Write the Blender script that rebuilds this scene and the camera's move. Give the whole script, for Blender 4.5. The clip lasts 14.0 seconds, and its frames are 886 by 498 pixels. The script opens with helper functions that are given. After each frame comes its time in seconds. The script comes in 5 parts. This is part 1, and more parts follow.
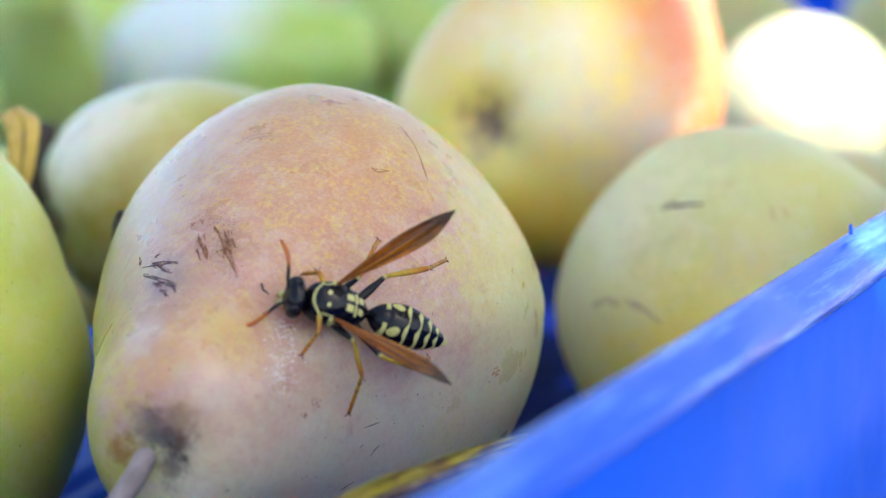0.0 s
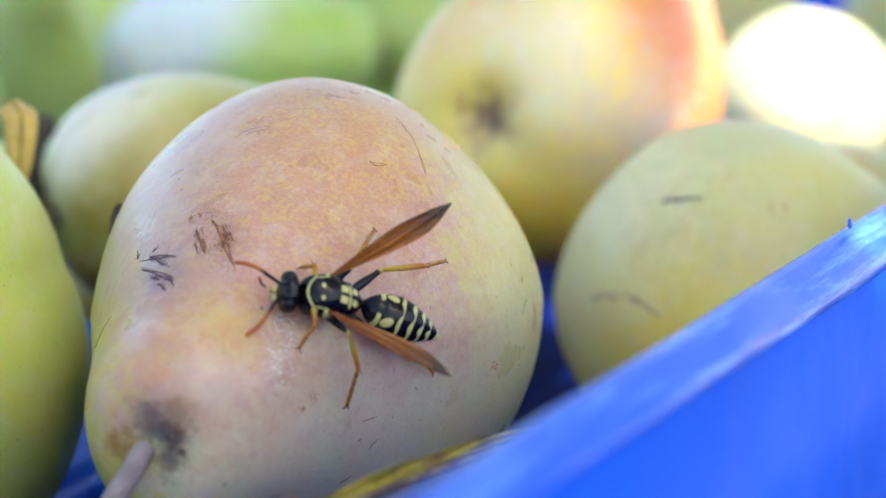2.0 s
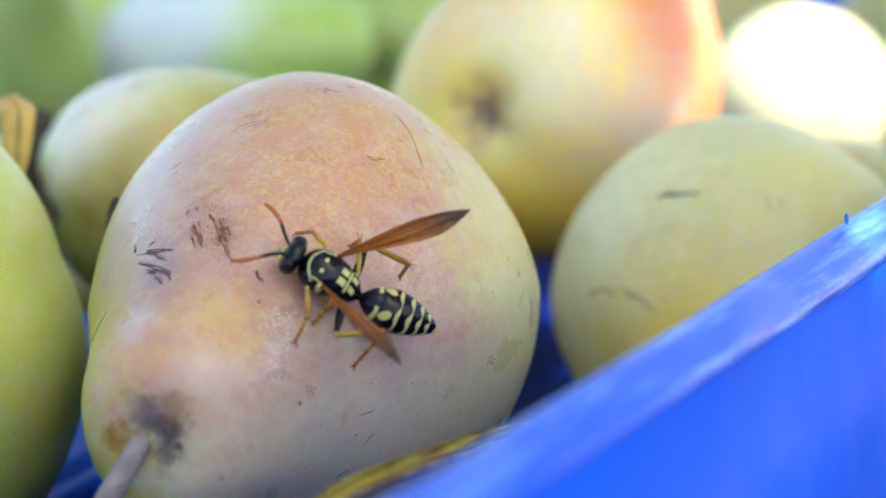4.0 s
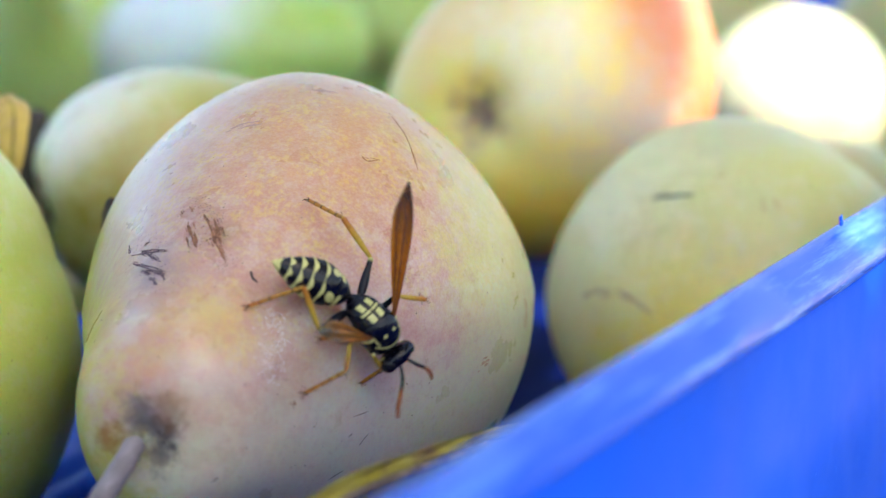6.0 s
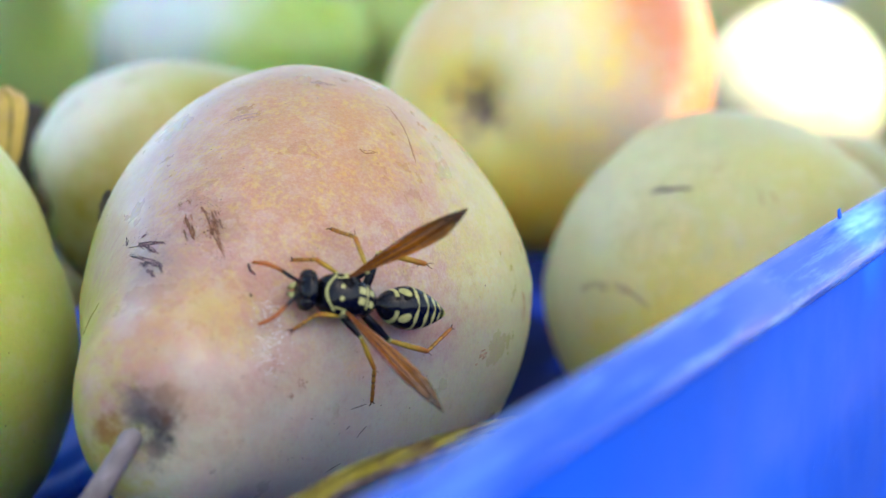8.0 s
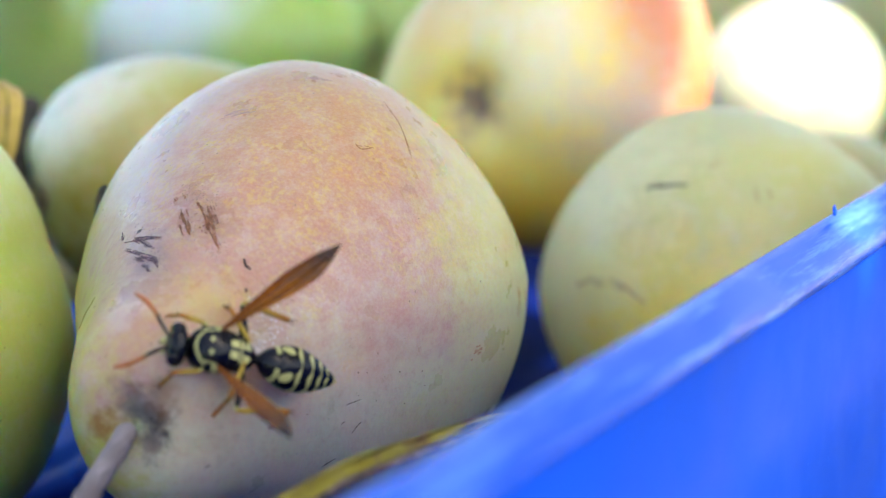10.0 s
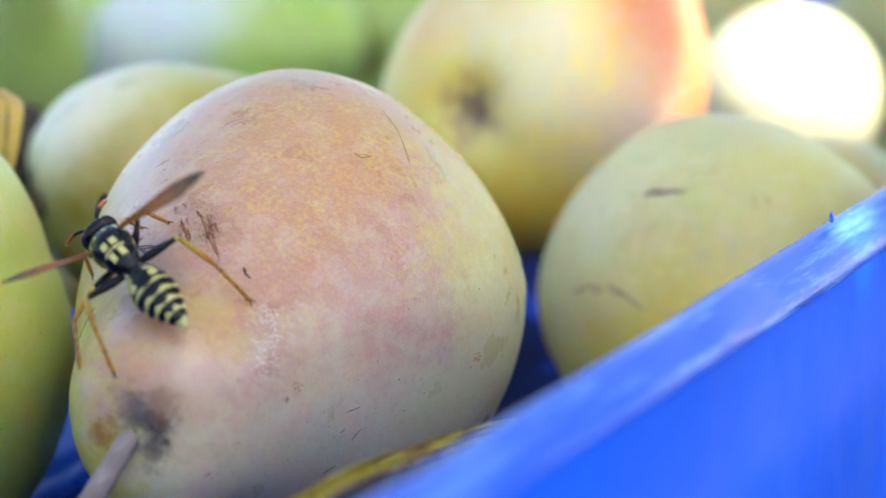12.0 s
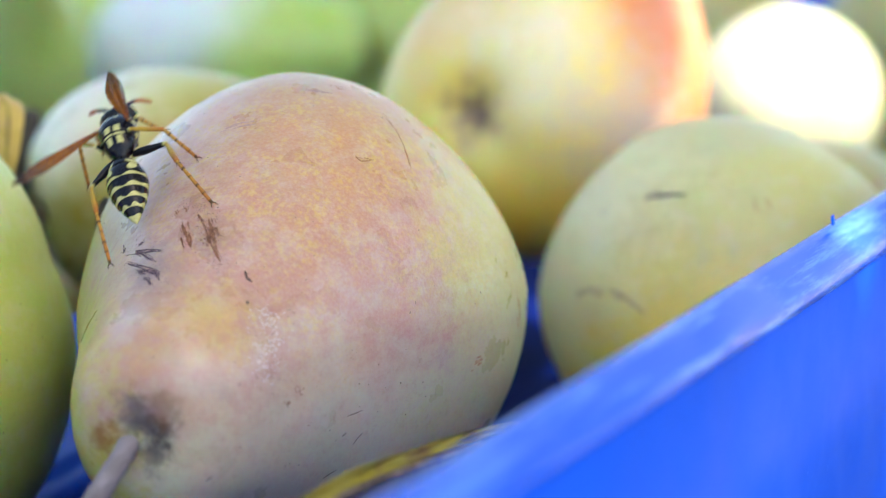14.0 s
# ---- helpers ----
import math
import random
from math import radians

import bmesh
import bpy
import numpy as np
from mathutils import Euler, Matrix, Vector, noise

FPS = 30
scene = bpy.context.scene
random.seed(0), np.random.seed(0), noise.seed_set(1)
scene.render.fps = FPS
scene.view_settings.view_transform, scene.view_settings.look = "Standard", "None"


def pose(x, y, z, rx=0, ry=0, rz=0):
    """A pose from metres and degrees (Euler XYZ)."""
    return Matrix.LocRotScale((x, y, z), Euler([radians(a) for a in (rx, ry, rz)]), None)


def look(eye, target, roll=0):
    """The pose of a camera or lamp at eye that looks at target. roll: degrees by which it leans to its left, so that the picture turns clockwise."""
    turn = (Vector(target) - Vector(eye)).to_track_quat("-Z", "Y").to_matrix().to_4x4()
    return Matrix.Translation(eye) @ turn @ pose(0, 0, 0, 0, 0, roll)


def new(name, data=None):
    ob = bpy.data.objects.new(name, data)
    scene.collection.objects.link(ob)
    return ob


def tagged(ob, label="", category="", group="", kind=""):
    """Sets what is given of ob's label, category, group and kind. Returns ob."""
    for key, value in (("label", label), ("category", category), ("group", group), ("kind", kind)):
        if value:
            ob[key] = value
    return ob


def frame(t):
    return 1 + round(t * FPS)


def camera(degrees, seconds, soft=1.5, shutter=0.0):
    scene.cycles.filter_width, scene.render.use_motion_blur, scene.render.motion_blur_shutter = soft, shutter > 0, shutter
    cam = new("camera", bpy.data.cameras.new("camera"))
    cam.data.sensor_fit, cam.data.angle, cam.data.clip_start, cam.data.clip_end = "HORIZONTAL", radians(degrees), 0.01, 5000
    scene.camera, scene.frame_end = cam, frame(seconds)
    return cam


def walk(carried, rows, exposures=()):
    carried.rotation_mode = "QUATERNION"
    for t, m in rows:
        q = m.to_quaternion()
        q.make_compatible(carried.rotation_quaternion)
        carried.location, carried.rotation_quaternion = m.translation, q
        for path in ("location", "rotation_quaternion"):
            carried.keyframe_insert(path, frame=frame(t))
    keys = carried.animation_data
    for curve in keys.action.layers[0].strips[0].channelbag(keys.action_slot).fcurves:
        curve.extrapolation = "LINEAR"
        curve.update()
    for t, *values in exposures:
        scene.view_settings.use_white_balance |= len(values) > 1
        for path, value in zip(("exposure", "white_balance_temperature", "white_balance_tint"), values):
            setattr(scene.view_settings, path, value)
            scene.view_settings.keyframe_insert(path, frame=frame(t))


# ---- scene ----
cam = camera(26.0, 14.0, soft=1.0, shutter=0.5)
cam.data.dof.use_dof = True
cam.data.dof.focus_distance = 0.203
cam.data.dof.aperture_fstop = 17.0
cam.data.dof.aperture_blades = 0
PATH = [
    (0, pose(-0.0002, -0.00027, 0.06934, 80.444, 0.373, 0.224)),
    (0.5, pose(-0.00018, -0.00013, 0.06926, 80.377, 0.286, 0.186)),
    (1, pose(-0.00023, -0.00025, 0.06914, 80.343, 0.247, 0.166)),
    (1.5, pose(-9e-05, -0.00018, 0.06925, 80.212, 0.243, 0.164)),
    (2, pose(-9e-05, 1e-05, 0.06915, 80.298, 0.339, 0.211)),
    (2.5, pose(-0.00018, -0.00023, 0.06898, 80.247, 0.22, 0.159)),
    (3, pose(-0.00019, -0.00015, 0.06914, 80.208, 0.257, 0.153)),
    (5.5, pose(0.00014, -0.0001, 0.06906, 80.101, 0.092, 0.1)),
    (6, pose(9e-05, -0.00014, 0.06919, 80.161, 0.083, 0.051)),
    (6.5, pose(0.00013, -0.0003, 0.0693, 80.189, 0.029, 0.039)),
    (7, pose(-6e-05, -0.00053, 0.06915, 80.113, 0.034, 0.005)),
    (7.5, pose(0, 0, 0.069, 80, 0, 0)),
    (8, pose(4e-05, 8e-05, 0.0689, 80.011, -0.011, -0.012)),
    (10.5, pose(0.00019, -0.00032, 0.06894, 79.835, -0.175, -0.088)),
    (11, pose(0.00017, -0.00068, 0.06936, 79.803, -0.038, -0.147)),
    (11.5, pose(0, -0.00055, 0.06931, 79.893, 0.046, -0.156)),
    (12, pose(7e-05, -0.00092, 0.06954, 79.989, -0.028, -0.168)),
    (12.5, pose(2e-05, -0.00102, 0.06955, 80.062, -0.049, -0.179)),
    (13, pose(0.0001, -0.00079, 0.06951, 79.969, -0.033, -0.222)),
    (13.5, pose(9e-05, -0.00087, 0.06955, 79.963, -0.013, -0.181)),
    (14, pose(1e-05, -0.00085, 0.06949, 80.103, 0.066, -0.166)),
]
walk(cam, PATH, [(0, 1.39, 6950, 5), (14, 1.39, 6950, 5)])

# ---- light: open sky, and sun reaching the crate only through an added awning's gaps ----
SUN_ELEVATION, SUN_AZIMUTH = 55.0, 135.0      # azimuth clockwise from +y (the way the camera looks)
SUN_WAY = Vector((math.cos(radians(SUN_ELEVATION)) * math.sin(radians(SUN_AZIMUTH)),
                  math.cos(radians(SUN_ELEVATION)) * math.cos(radians(SUN_AZIMUTH)),
                  math.sin(radians(SUN_ELEVATION))))
world = bpy.data.worlds.new("sky")
scene.world = world
world.use_nodes = True
sky = world.node_tree.nodes.new("ShaderNodeTexSky")
sky.sky_type = "NISHITA"
sky.sun_disc = False
sky.sun_elevation = radians(SUN_ELEVATION)
sky.sun_rotation = radians(SUN_AZIMUTH)
sky.dust_density = 2.0
back = world.node_tree.nodes["Background"]
back.inputs["Strength"].default_value = 0.15
world.node_tree.links.new(sky.outputs["Color"], back.inputs["Color"])
sun = new("sun", bpy.data.lights.new("sun", "SUN"))
sun.data.energy = 5.0
sun.data.angle = radians(0.6)
sun.data.color = (1.0, 0.95, 0.86)
sun.matrix_world = look(SUN_WAY * 3, (0, 0, 0))


# ---- helpers of this scene ----
def mesh_of(bm, name, material, smooth=True):
    data = bpy.data.meshes.new(name)
    bm.to_mesh(data)
    bm.free()
    if material is not None:
        data.materials.append(material)
    for p in data.polygons:
        p.use_smooth = smooth
    return data


def part(name, bm, material, parent, label="", smooth=True):
    """Link a bmesh as one mesh object under a thing or a part."""
    ob = new(name, mesh_of(bm, name, material, smooth))
    ob.parent = parent
    return tagged(ob, label)


def thing(name, m, label, category, group="", kind=""):
    ob = new(name)
    ob.empty_display_size = 0.005
    ob.matrix_basis = m
    return tagged(ob, label, category, group, kind)


def grid_faces(bm, rows, closed_u=True):
    """Faces between rows of vertices."""
    for a, b in zip(rows, rows[1:]):
        n = len(a)
        for i in range(n if closed_u else n - 1):
            j = (i + 1) % n
            quad = []
            for v in (a[i], a[j], b[j], b[i]):
                if v not in quad:
                    quad.append(v)
            if len(quad) > 2:
                bm.faces.new(quad)


def spline(points, s):
    """Catmull-Rom through points (lists of numbers), s from 0 to 1."""
    n = len(points) - 1
    k = min(int(s * n), n - 1)
    u = s * n - k
    p = [points[max(0, min(n, k + i))] for i in (-1, 0, 1, 2)]
    out = []
    for a, b, c, d in zip(*p):
        out.append(0.5 * (2 * b + (c - a) * u + (2 * a - 5 * b + 4 * c - d) * u * u + (3 * b - a - 3 * c + d) * u ** 3))
    return out


def tube(points, radii, sides=12, steps=20, flat=1.0, rough=0.0):
    """A bent, tapering rod through points."""
    bm = bmesh.new()
    rows = []
    up = Vector((0, 0, 1))
    for k in range(steps + 1):
        s = k / steps
        c = Vector(spline(points, s))
        ahead = Vector(spline(points, min(1, s + 0.01))) - Vector(spline(points, max(0, s - 0.01)))
        ahead.normalize()
        side = ahead.cross(up)
        if side.length < 0.05:
            side = ahead.cross(Vector((1, 0, 0)))
        side.normalize()
        over = side.cross(ahead)
        r = spline([(q,) for q in radii], s)[0]
        row = []
        for i in range(sides):
            a = 2 * math.pi * i / sides
            q = r * (1 + rough * noise.noise(Vector((k * 0.7, i * 0.9, r * 900))))
            row.append(bm.verts.new(c + side * math.cos(a) * q + over * math.sin(a) * q * flat))
        rows.append(row)
    grid_faces(bm, rows)
    bm.faces.new(list(reversed(rows[0])))
    bm.faces.new(rows[-1])
    return bm


def axis_turn(axis, spin=0.0):
    """The turn that brings +z onto axis, spun about it."""
    return Vector(axis).to_track_quat("Z", "Y").to_matrix().to_4x4() @ pose(0, 0, 0, 0, 0, spin)


# ---- materials ----
def nodes_of(name):
    m = bpy.data.materials.new(name)
    m.use_nodes = True
    return m, m.node_tree.nodes, m.node_tree.links, m.node_tree.nodes["Principled BSDF"]


def mixed(nd, ln, fac, a, b):
    """Mix two colours; each may be a socket or a tuple, fac a socket or a number."""
    x = nd.new("ShaderNodeMix")
    x.data_type = "RGBA"
    for socket, value in ((x.inputs[0], fac), (x.inputs[6], a), (x.inputs[7], b)):
        if isinstance(value, bpy.types.NodeSocket):
            ln.new(value, socket)
        elif isinstance(value, tuple):
            socket.default_value = (*value, 1)
        else:
            socket.default_value = value
    return x.outputs[2]


def ramped(nd, ln, value, lo, hi, out_lo=0.0, out_hi=1.0):
    r = nd.new("ShaderNodeMapRange")
    r.interpolation_type = "SMOOTHSTEP"
    ln.new(value, r.inputs[0])
    for i, v in enumerate((lo, hi, out_lo, out_hi)):
        r.inputs[i + 1].default_value = v
    return r.outputs[0]


def noisy(nd, ln, where, scale, detail=3.0, rough=0.55):
    n = nd.new("ShaderNodeTexNoise")
    n.inputs["Scale"].default_value = scale
    n.inputs["Detail"].default_value = detail
    n.inputs["Roughness"].default_value = rough
    ln.new(where, n.inputs["Vector"])
    return n.outputs["Fac"]


def sums(nd, ln, op, a, b):
    x = nd.new("ShaderNodeMath")
    x.operation = op
    for i, v in enumerate((a, b)):
        if isinstance(v, bpy.types.NodeSocket):
            ln.new(v, x.inputs[i])
        else:
            x.inputs[i].default_value = v
    return x.outputs[0]


def pear_skin(name, base, mottle, washes=(), speckle=None, spots=(), size=0.026, gloss=0.40, fleck=(0.34, 0.24, 0.08), stipple=((0.60, 0.52, 0.24), 0.16, (0.36, 0.33, 0.14))):
    """Pear skin. washes: (direction in the pear's space, from, to, colour) for blush, greener sides and painted light;
    spots: (place in the pear's space, radius, colour, strength) for bruises, russet and painted sheen."""
    m, nd, ln, bsdf = nodes_of(name)
    where = nd.new("ShaderNodeTexCoord").outputs["Object"]
    colour = mixed(nd, ln, ramped(nd, ln, noisy(nd, ln, where, 55, 4), 0.35, 0.68), base, mottle)
    wobble = noisy(nd, ln, where, 90, 5, 0.6)
    fine = noisy(nd, ln, where, 520, 4, 0.7)
    for way, lo, hi, tint in washes:
        d = nd.new("ShaderNodeVectorMath")
        d.operation = "DOT_PRODUCT"
        ln.new(where, d.inputs[0])
        d.inputs[1].default_value = tuple(Vector(way).normalized() / size)
        v = sums(nd, ln, "ADD", d.outputs["Value"], sums(nd, ln, "MULTIPLY", sums(nd, ln, "SUBTRACT", wobble, 0.5), 0.55))
        v = sums(nd, ln, "ADD", v, sums(nd, ln, "MULTIPLY", sums(nd, ln, "SUBTRACT", fine, 0.5), 0.5))
        colour = mixed(nd, ln, ramped(nd, ln, v, lo, hi), colour, tint)
    if speckle:
        way, lo, hi, tint, amount = speckle
        d = nd.new("ShaderNodeVectorMath")
        d.operation = "DOT_PRODUCT"
        ln.new(where, d.inputs[0])
        d.inputs[1].default_value = tuple(Vector(way).normalized() / size)
        dots = ramped(nd, ln, noisy(nd, ln, where, 1700, 2, 0.5), 0.42, 0.66)
        dots = sums(nd, ln, "MULTIPLY", dots, ramped(nd, ln, noisy(nd, ln, where, 260, 3, 0.6), 0.30, 0.62))
        patch = ramped(nd, ln, sums(nd, ln, "ADD", d.outputs["Value"], sums(nd, ln, "MULTIPLY", sums(nd, ln, "SUBTRACT", wobble, 0.5), 1.4)), lo, hi)
        colour = mixed(nd, ln, sums(nd, ln, "MULTIPLY", sums(nd, ln, "MULTIPLY", dots, patch), amount), colour, tint)
    # fine stipple
    grain = ramped(nd, ln, noisy(nd, ln, where, 3000, 3, 0.7), 0.34, 0.68)
    colour = mixed(nd, ln, sums(nd, ln, "MULTIPLY", grain, stipple[1]), colour, stipple[0])
    blot = ramped(nd, ln, noisy(nd, ln, where, 1300, 5, 0.75), 0.48, 0.74)
    colour = mixed(nd, ln, sums(nd, ln, "MULTIPLY", blot, stipple[1] * 0.8), colour, stipple[2])
    # breathing pores
    vor = nd.new("ShaderNodeTexVoronoi")
    vor.inputs["Scale"].default_value = 620
    ln.new(where, vor.inputs["Vector"])
    pores = ramped(nd, ln, vor.outputs["Distance"], 0.08, 0.22, 0.14, 0.0)
    colour = mixed(nd, ln, pores, colour, fleck)
    # sparse dirt specks
    dirt = ramped(nd, ln, noisy(nd, ln, where, 1500, 2, 0.5), 0.735, 0.77, 0.0, 0.8)
    colour = mixed(nd, ln, dirt, colour, (0.10, 0.06, 0.03))
    # a dusty bloom
    bloom = ramped(nd, ln, noisy(nd, ln, where, 330, 5, 0.7), 0.47, 0.64, 0.0, 0.17)
    colour = mixed(nd, ln, bloom, colour, (0.66, 0.62, 0.55))
    for place, radius, tint, strength in spots:
        d = nd.new("ShaderNodeVectorMath")
        d.operation = "DISTANCE"
        ln.new(where, d.inputs[0])
        d.inputs[1].default_value = tuple(place)
        v = sums(nd, ln, "ADD", d.outputs["Value"], sums(nd, ln, "MULTIPLY", sums(nd, ln, "SUBTRACT", noisy(nd, ln, where, 420, 5, 0.7), 0.5), radius * 2.2))
        colour = mixed(nd, ln, ramped(nd, ln, v, radius * 0.25, radius, strength, 0.0), colour, tint)
    ln.new(colour, bsdf.inputs["Base Color"])
    bsdf.inputs["Coat Weight"].default_value = 0.27
    bsdf.inputs["Coat Roughness"].default_value = 0.27
    bsdf.inputs["Subsurface Weight"].default_value = 0.80
    bsdf.inputs["Subsurface Radius"].default_value = (0.0090, 0.0028, 0.0009)
    bsdf.inputs["Subsurface Scale"].default_value = 1.0
    ln.new(ramped(nd, ln, noisy(nd, ln, where, 160, 4), 0.3, 0.7, gloss - 0.05, gloss + 0.12), bsdf.inputs["Roughness"])
    bump = nd.new("ShaderNodeBump")
    bump.inputs["Strength"].default_value = 0.28
    bump.inputs["Distance"].default_value = 0.0004
    ln.new(sums(nd, ln, "ADD", noisy(nd, ln, where, 700, 4, 0.6), noisy(nd, ln, where, 130, 2)), bump.inputs["Height"])
    ln.new(bump.outputs["Normal"], bsdf.inputs["Normal"])
    return m


def plain_mix(name, a, b, scale, gloss=0.6, bump_size=0.0003, bump_amount=0.3, stretch=(1, 1, 1), metal=0.0, contrast=(0.35, 0.65)):
    """Two colours mixed by noise, with fine relief."""
    m, nd, ln, bsdf = nodes_of(name)
    mapping = nd.new("ShaderNodeMapping")
    mapping.inputs["Scale"].default_value = stretch
    ln.new(nd.new("ShaderNodeTexCoord").outputs["Object"], mapping.inputs["Vector"])
    where = mapping.outputs["Vector"]
    n = noisy(nd, ln, where, scale, 5, 0.6)
    ln.new(mixed(nd, ln, ramped(nd, ln, n, *contrast), a, b), bsdf.inputs["Base Color"])
    ln.new(ramped(nd, ln, noisy(nd, ln, where, scale * 2.3, 3), 0.3, 0.7, gloss - 0.08, gloss + 0.08), bsdf.inputs["Roughness"])
    bsdf.inputs["Metallic"].default_value = metal
    bump = nd.new("ShaderNodeBump")
    bump.inputs["Strength"].default_value = bump_amount
    bump.inputs["Distance"].default_value = bump_size
    ln.new(noisy(nd, ln, where, scale * 4, 4), bump.inputs["Height"])
    ln.new(bump.outputs["Normal"], bsdf.inputs["Normal"])
    return m


STEM_WOOD = plain_mix("stem_wood", (0.14, 0.115, 0.12), (0.27, 0.235, 0.25), 500, 0.75, 0.0004, 0.6, (1, 1, 0.25))
CALYX_DARK = plain_mix("calyx_dark", (0.14, 0.08, 0.07), (0.26, 0.16, 0.13), 800, 0.85, 0.0006, 0.8)
DRY_LEAF = plain_mix("dry_leaf", (0.54, 0.37, 0.07), (0.46, 0.31, 0.14), 160, 0.5, 0.0005, 0.5)
GREEN_TWIG = plain_mix("green_twig", (0.34, 0.28, 0.03), (0.16, 0.09, 0.025), 220, 0.42, 0.0004, 0.5, (1, 1, 1), 0.0, (0.48, 0.72))


def crate_plastic(name, smooth, rough, shine, relief, crinkle=110, wear_glints=(0.66, 0.74, 0.25, (0.10, 0.22, 0.85)), stretch=(1, 1, 1)):
    m, nd, ln, bsdf = nodes_of(name)
    mapping = nd.new("ShaderNodeMapping")
    mapping.inputs["Scale"].default_value = stretch
    ln.new(nd.new("ShaderNodeTexCoord").outputs["Object"], mapping.inputs["Vector"])
    where = mapping.outputs["Vector"]
    broad = ramped(nd, ln, noisy(nd, ln, where, 22, 4), 0.35, 0.65)
    colour = mixed(nd, ln, broad, (0.001, 0.068, 0.60), (0.001, 0.082, 0.70))
    # scuff marks; on the rim this also paints pale reflections
    scuff = ramped(nd, ln, noisy(nd, ln, where, 420, 6, 0.7), wear_glints[0], wear_glints[1], 0.0, wear_glints[2])
    ln.new(mixed(nd, ln, scuff, colour, wear_glints[3]), bsdf.inputs["Base Color"])
    ln.new(ramped(nd, ln, noisy(nd, ln, where, 90, 4), 0.3, 0.7, smooth, rough), bsdf.inputs["Roughness"])
    bsdf.inputs["Specular IOR Level"].default_value = shine
    bump = nd.new("ShaderNodeBump")
    bump.inputs["Strength"].default_value = relief
    bump.inputs["Distance"].default_value = 0.0012
    ln.new(noisy(nd, ln, where, crinkle, 4, 0.45), bump.inputs["Height"])
    ln.new(bump.outputs["Normal"], bsdf.inputs["Normal"])
    return m


BLUE = crate_plastic("blue_plastic", 0.38, 0.50, 0.035, 0.02)
# crate blue darkened to stand in for the shade between the pears
LINER = plain_mix("shade_dark_film", (0.001, 0.006, 0.075), (0.0015, 0.011, 0.14), 60, 0.75, 0.0012, 0.5)
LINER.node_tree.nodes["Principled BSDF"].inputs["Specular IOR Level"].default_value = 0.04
FILM = crate_plastic("blue_film", 0.22, 0.34, 1.0, 0.15)
# cyan-white streaks along the rim paint in its glossy reflections
BLUE_RIM = crate_plastic("blue_rim_plastic", 0.12, 0.30, 0.26, 0.60, 260, (0.47, 0.64, 0.32, (0.26, 0.56, 0.95)), (0.07, 1, 1))
GROUND = plain_mix("ground_concrete", (0.32, 0.30, 0.27), (0.42, 0.40, 0.36), 6, 0.9, 0.002, 0.5)
ADDED_SHADE = plain_mix("added_shade_cloth", (0.20, 0.21, 0.20), (0.26, 0.27, 0.25), 40, 0.95, 0.001, 0.3)

# ---- ground and the added, unseen awning ----
bm = bmesh.new()
bmesh.ops.create_grid(bm, x_segments=40, y_segments=40, size=60)
for v in bm.verts:
    v.co.z = -0.0645
tagged(new("ground", mesh_of(bm, "ground", GROUND, False)), "grey concrete ground under the fruit crate", "ground", kind="structure")


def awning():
    """An unseen sheet added along the sun's way to shade the crate, its gaps aimed at chosen places."""
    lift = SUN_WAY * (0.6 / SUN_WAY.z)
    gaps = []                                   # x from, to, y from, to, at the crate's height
    # aimed at the yellow pear and at the rim's far end
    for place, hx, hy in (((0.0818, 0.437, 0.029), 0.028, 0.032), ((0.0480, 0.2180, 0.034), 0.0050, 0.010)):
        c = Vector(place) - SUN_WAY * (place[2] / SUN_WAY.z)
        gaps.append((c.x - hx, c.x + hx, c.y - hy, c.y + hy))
    gaps += [(0.0195, 0.048, 0.325, 0.338), (0.0175, 0.048, 0.338, 0.345), (0.0150, 0.048, 0.345, 0.352), (0.0105, 0.048, 0.352, 0.360), (0.0060, 0.048, 0.360, 0.396)]     # stepped slit, cut to light the blushed pear's right edge
    # side gaps sunlight unseen pears, whose bounce brightens the left and front
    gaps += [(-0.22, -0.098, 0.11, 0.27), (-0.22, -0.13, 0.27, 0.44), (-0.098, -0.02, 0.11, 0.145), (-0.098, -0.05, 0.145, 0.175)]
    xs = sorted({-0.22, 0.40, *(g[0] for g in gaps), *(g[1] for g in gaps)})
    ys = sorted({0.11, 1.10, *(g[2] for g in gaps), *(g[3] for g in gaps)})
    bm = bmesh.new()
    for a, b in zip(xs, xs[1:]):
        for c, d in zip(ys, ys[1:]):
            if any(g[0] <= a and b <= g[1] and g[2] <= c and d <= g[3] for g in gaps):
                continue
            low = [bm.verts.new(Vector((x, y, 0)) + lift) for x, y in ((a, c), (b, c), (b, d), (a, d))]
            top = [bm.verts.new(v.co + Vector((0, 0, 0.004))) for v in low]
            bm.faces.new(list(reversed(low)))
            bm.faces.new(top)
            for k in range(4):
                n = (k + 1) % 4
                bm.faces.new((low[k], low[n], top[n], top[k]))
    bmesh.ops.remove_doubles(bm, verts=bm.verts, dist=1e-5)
    ob = new("awning", mesh_of(bm, "awning", ADDED_SHADE, False))
    tagged(ob, "unseen grey sheet added to shade the crate, with aimed gaps", "awning", kind="structure")


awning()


# ---- the crate ----
ALONG = Vector((0.432, 0.902, 0)).normalized()      # the long side that faces the camera
ACROSS = Vector((-ALONG.y, ALONG.x, 0))
CORNER = Vector((-0.0006, 0.1096, 0))
RIM_Z, FLOOR_Z = 0.0339, -0.055
RISE = 0.009                                        # the crate is tilted along its long side so the rim fits the view


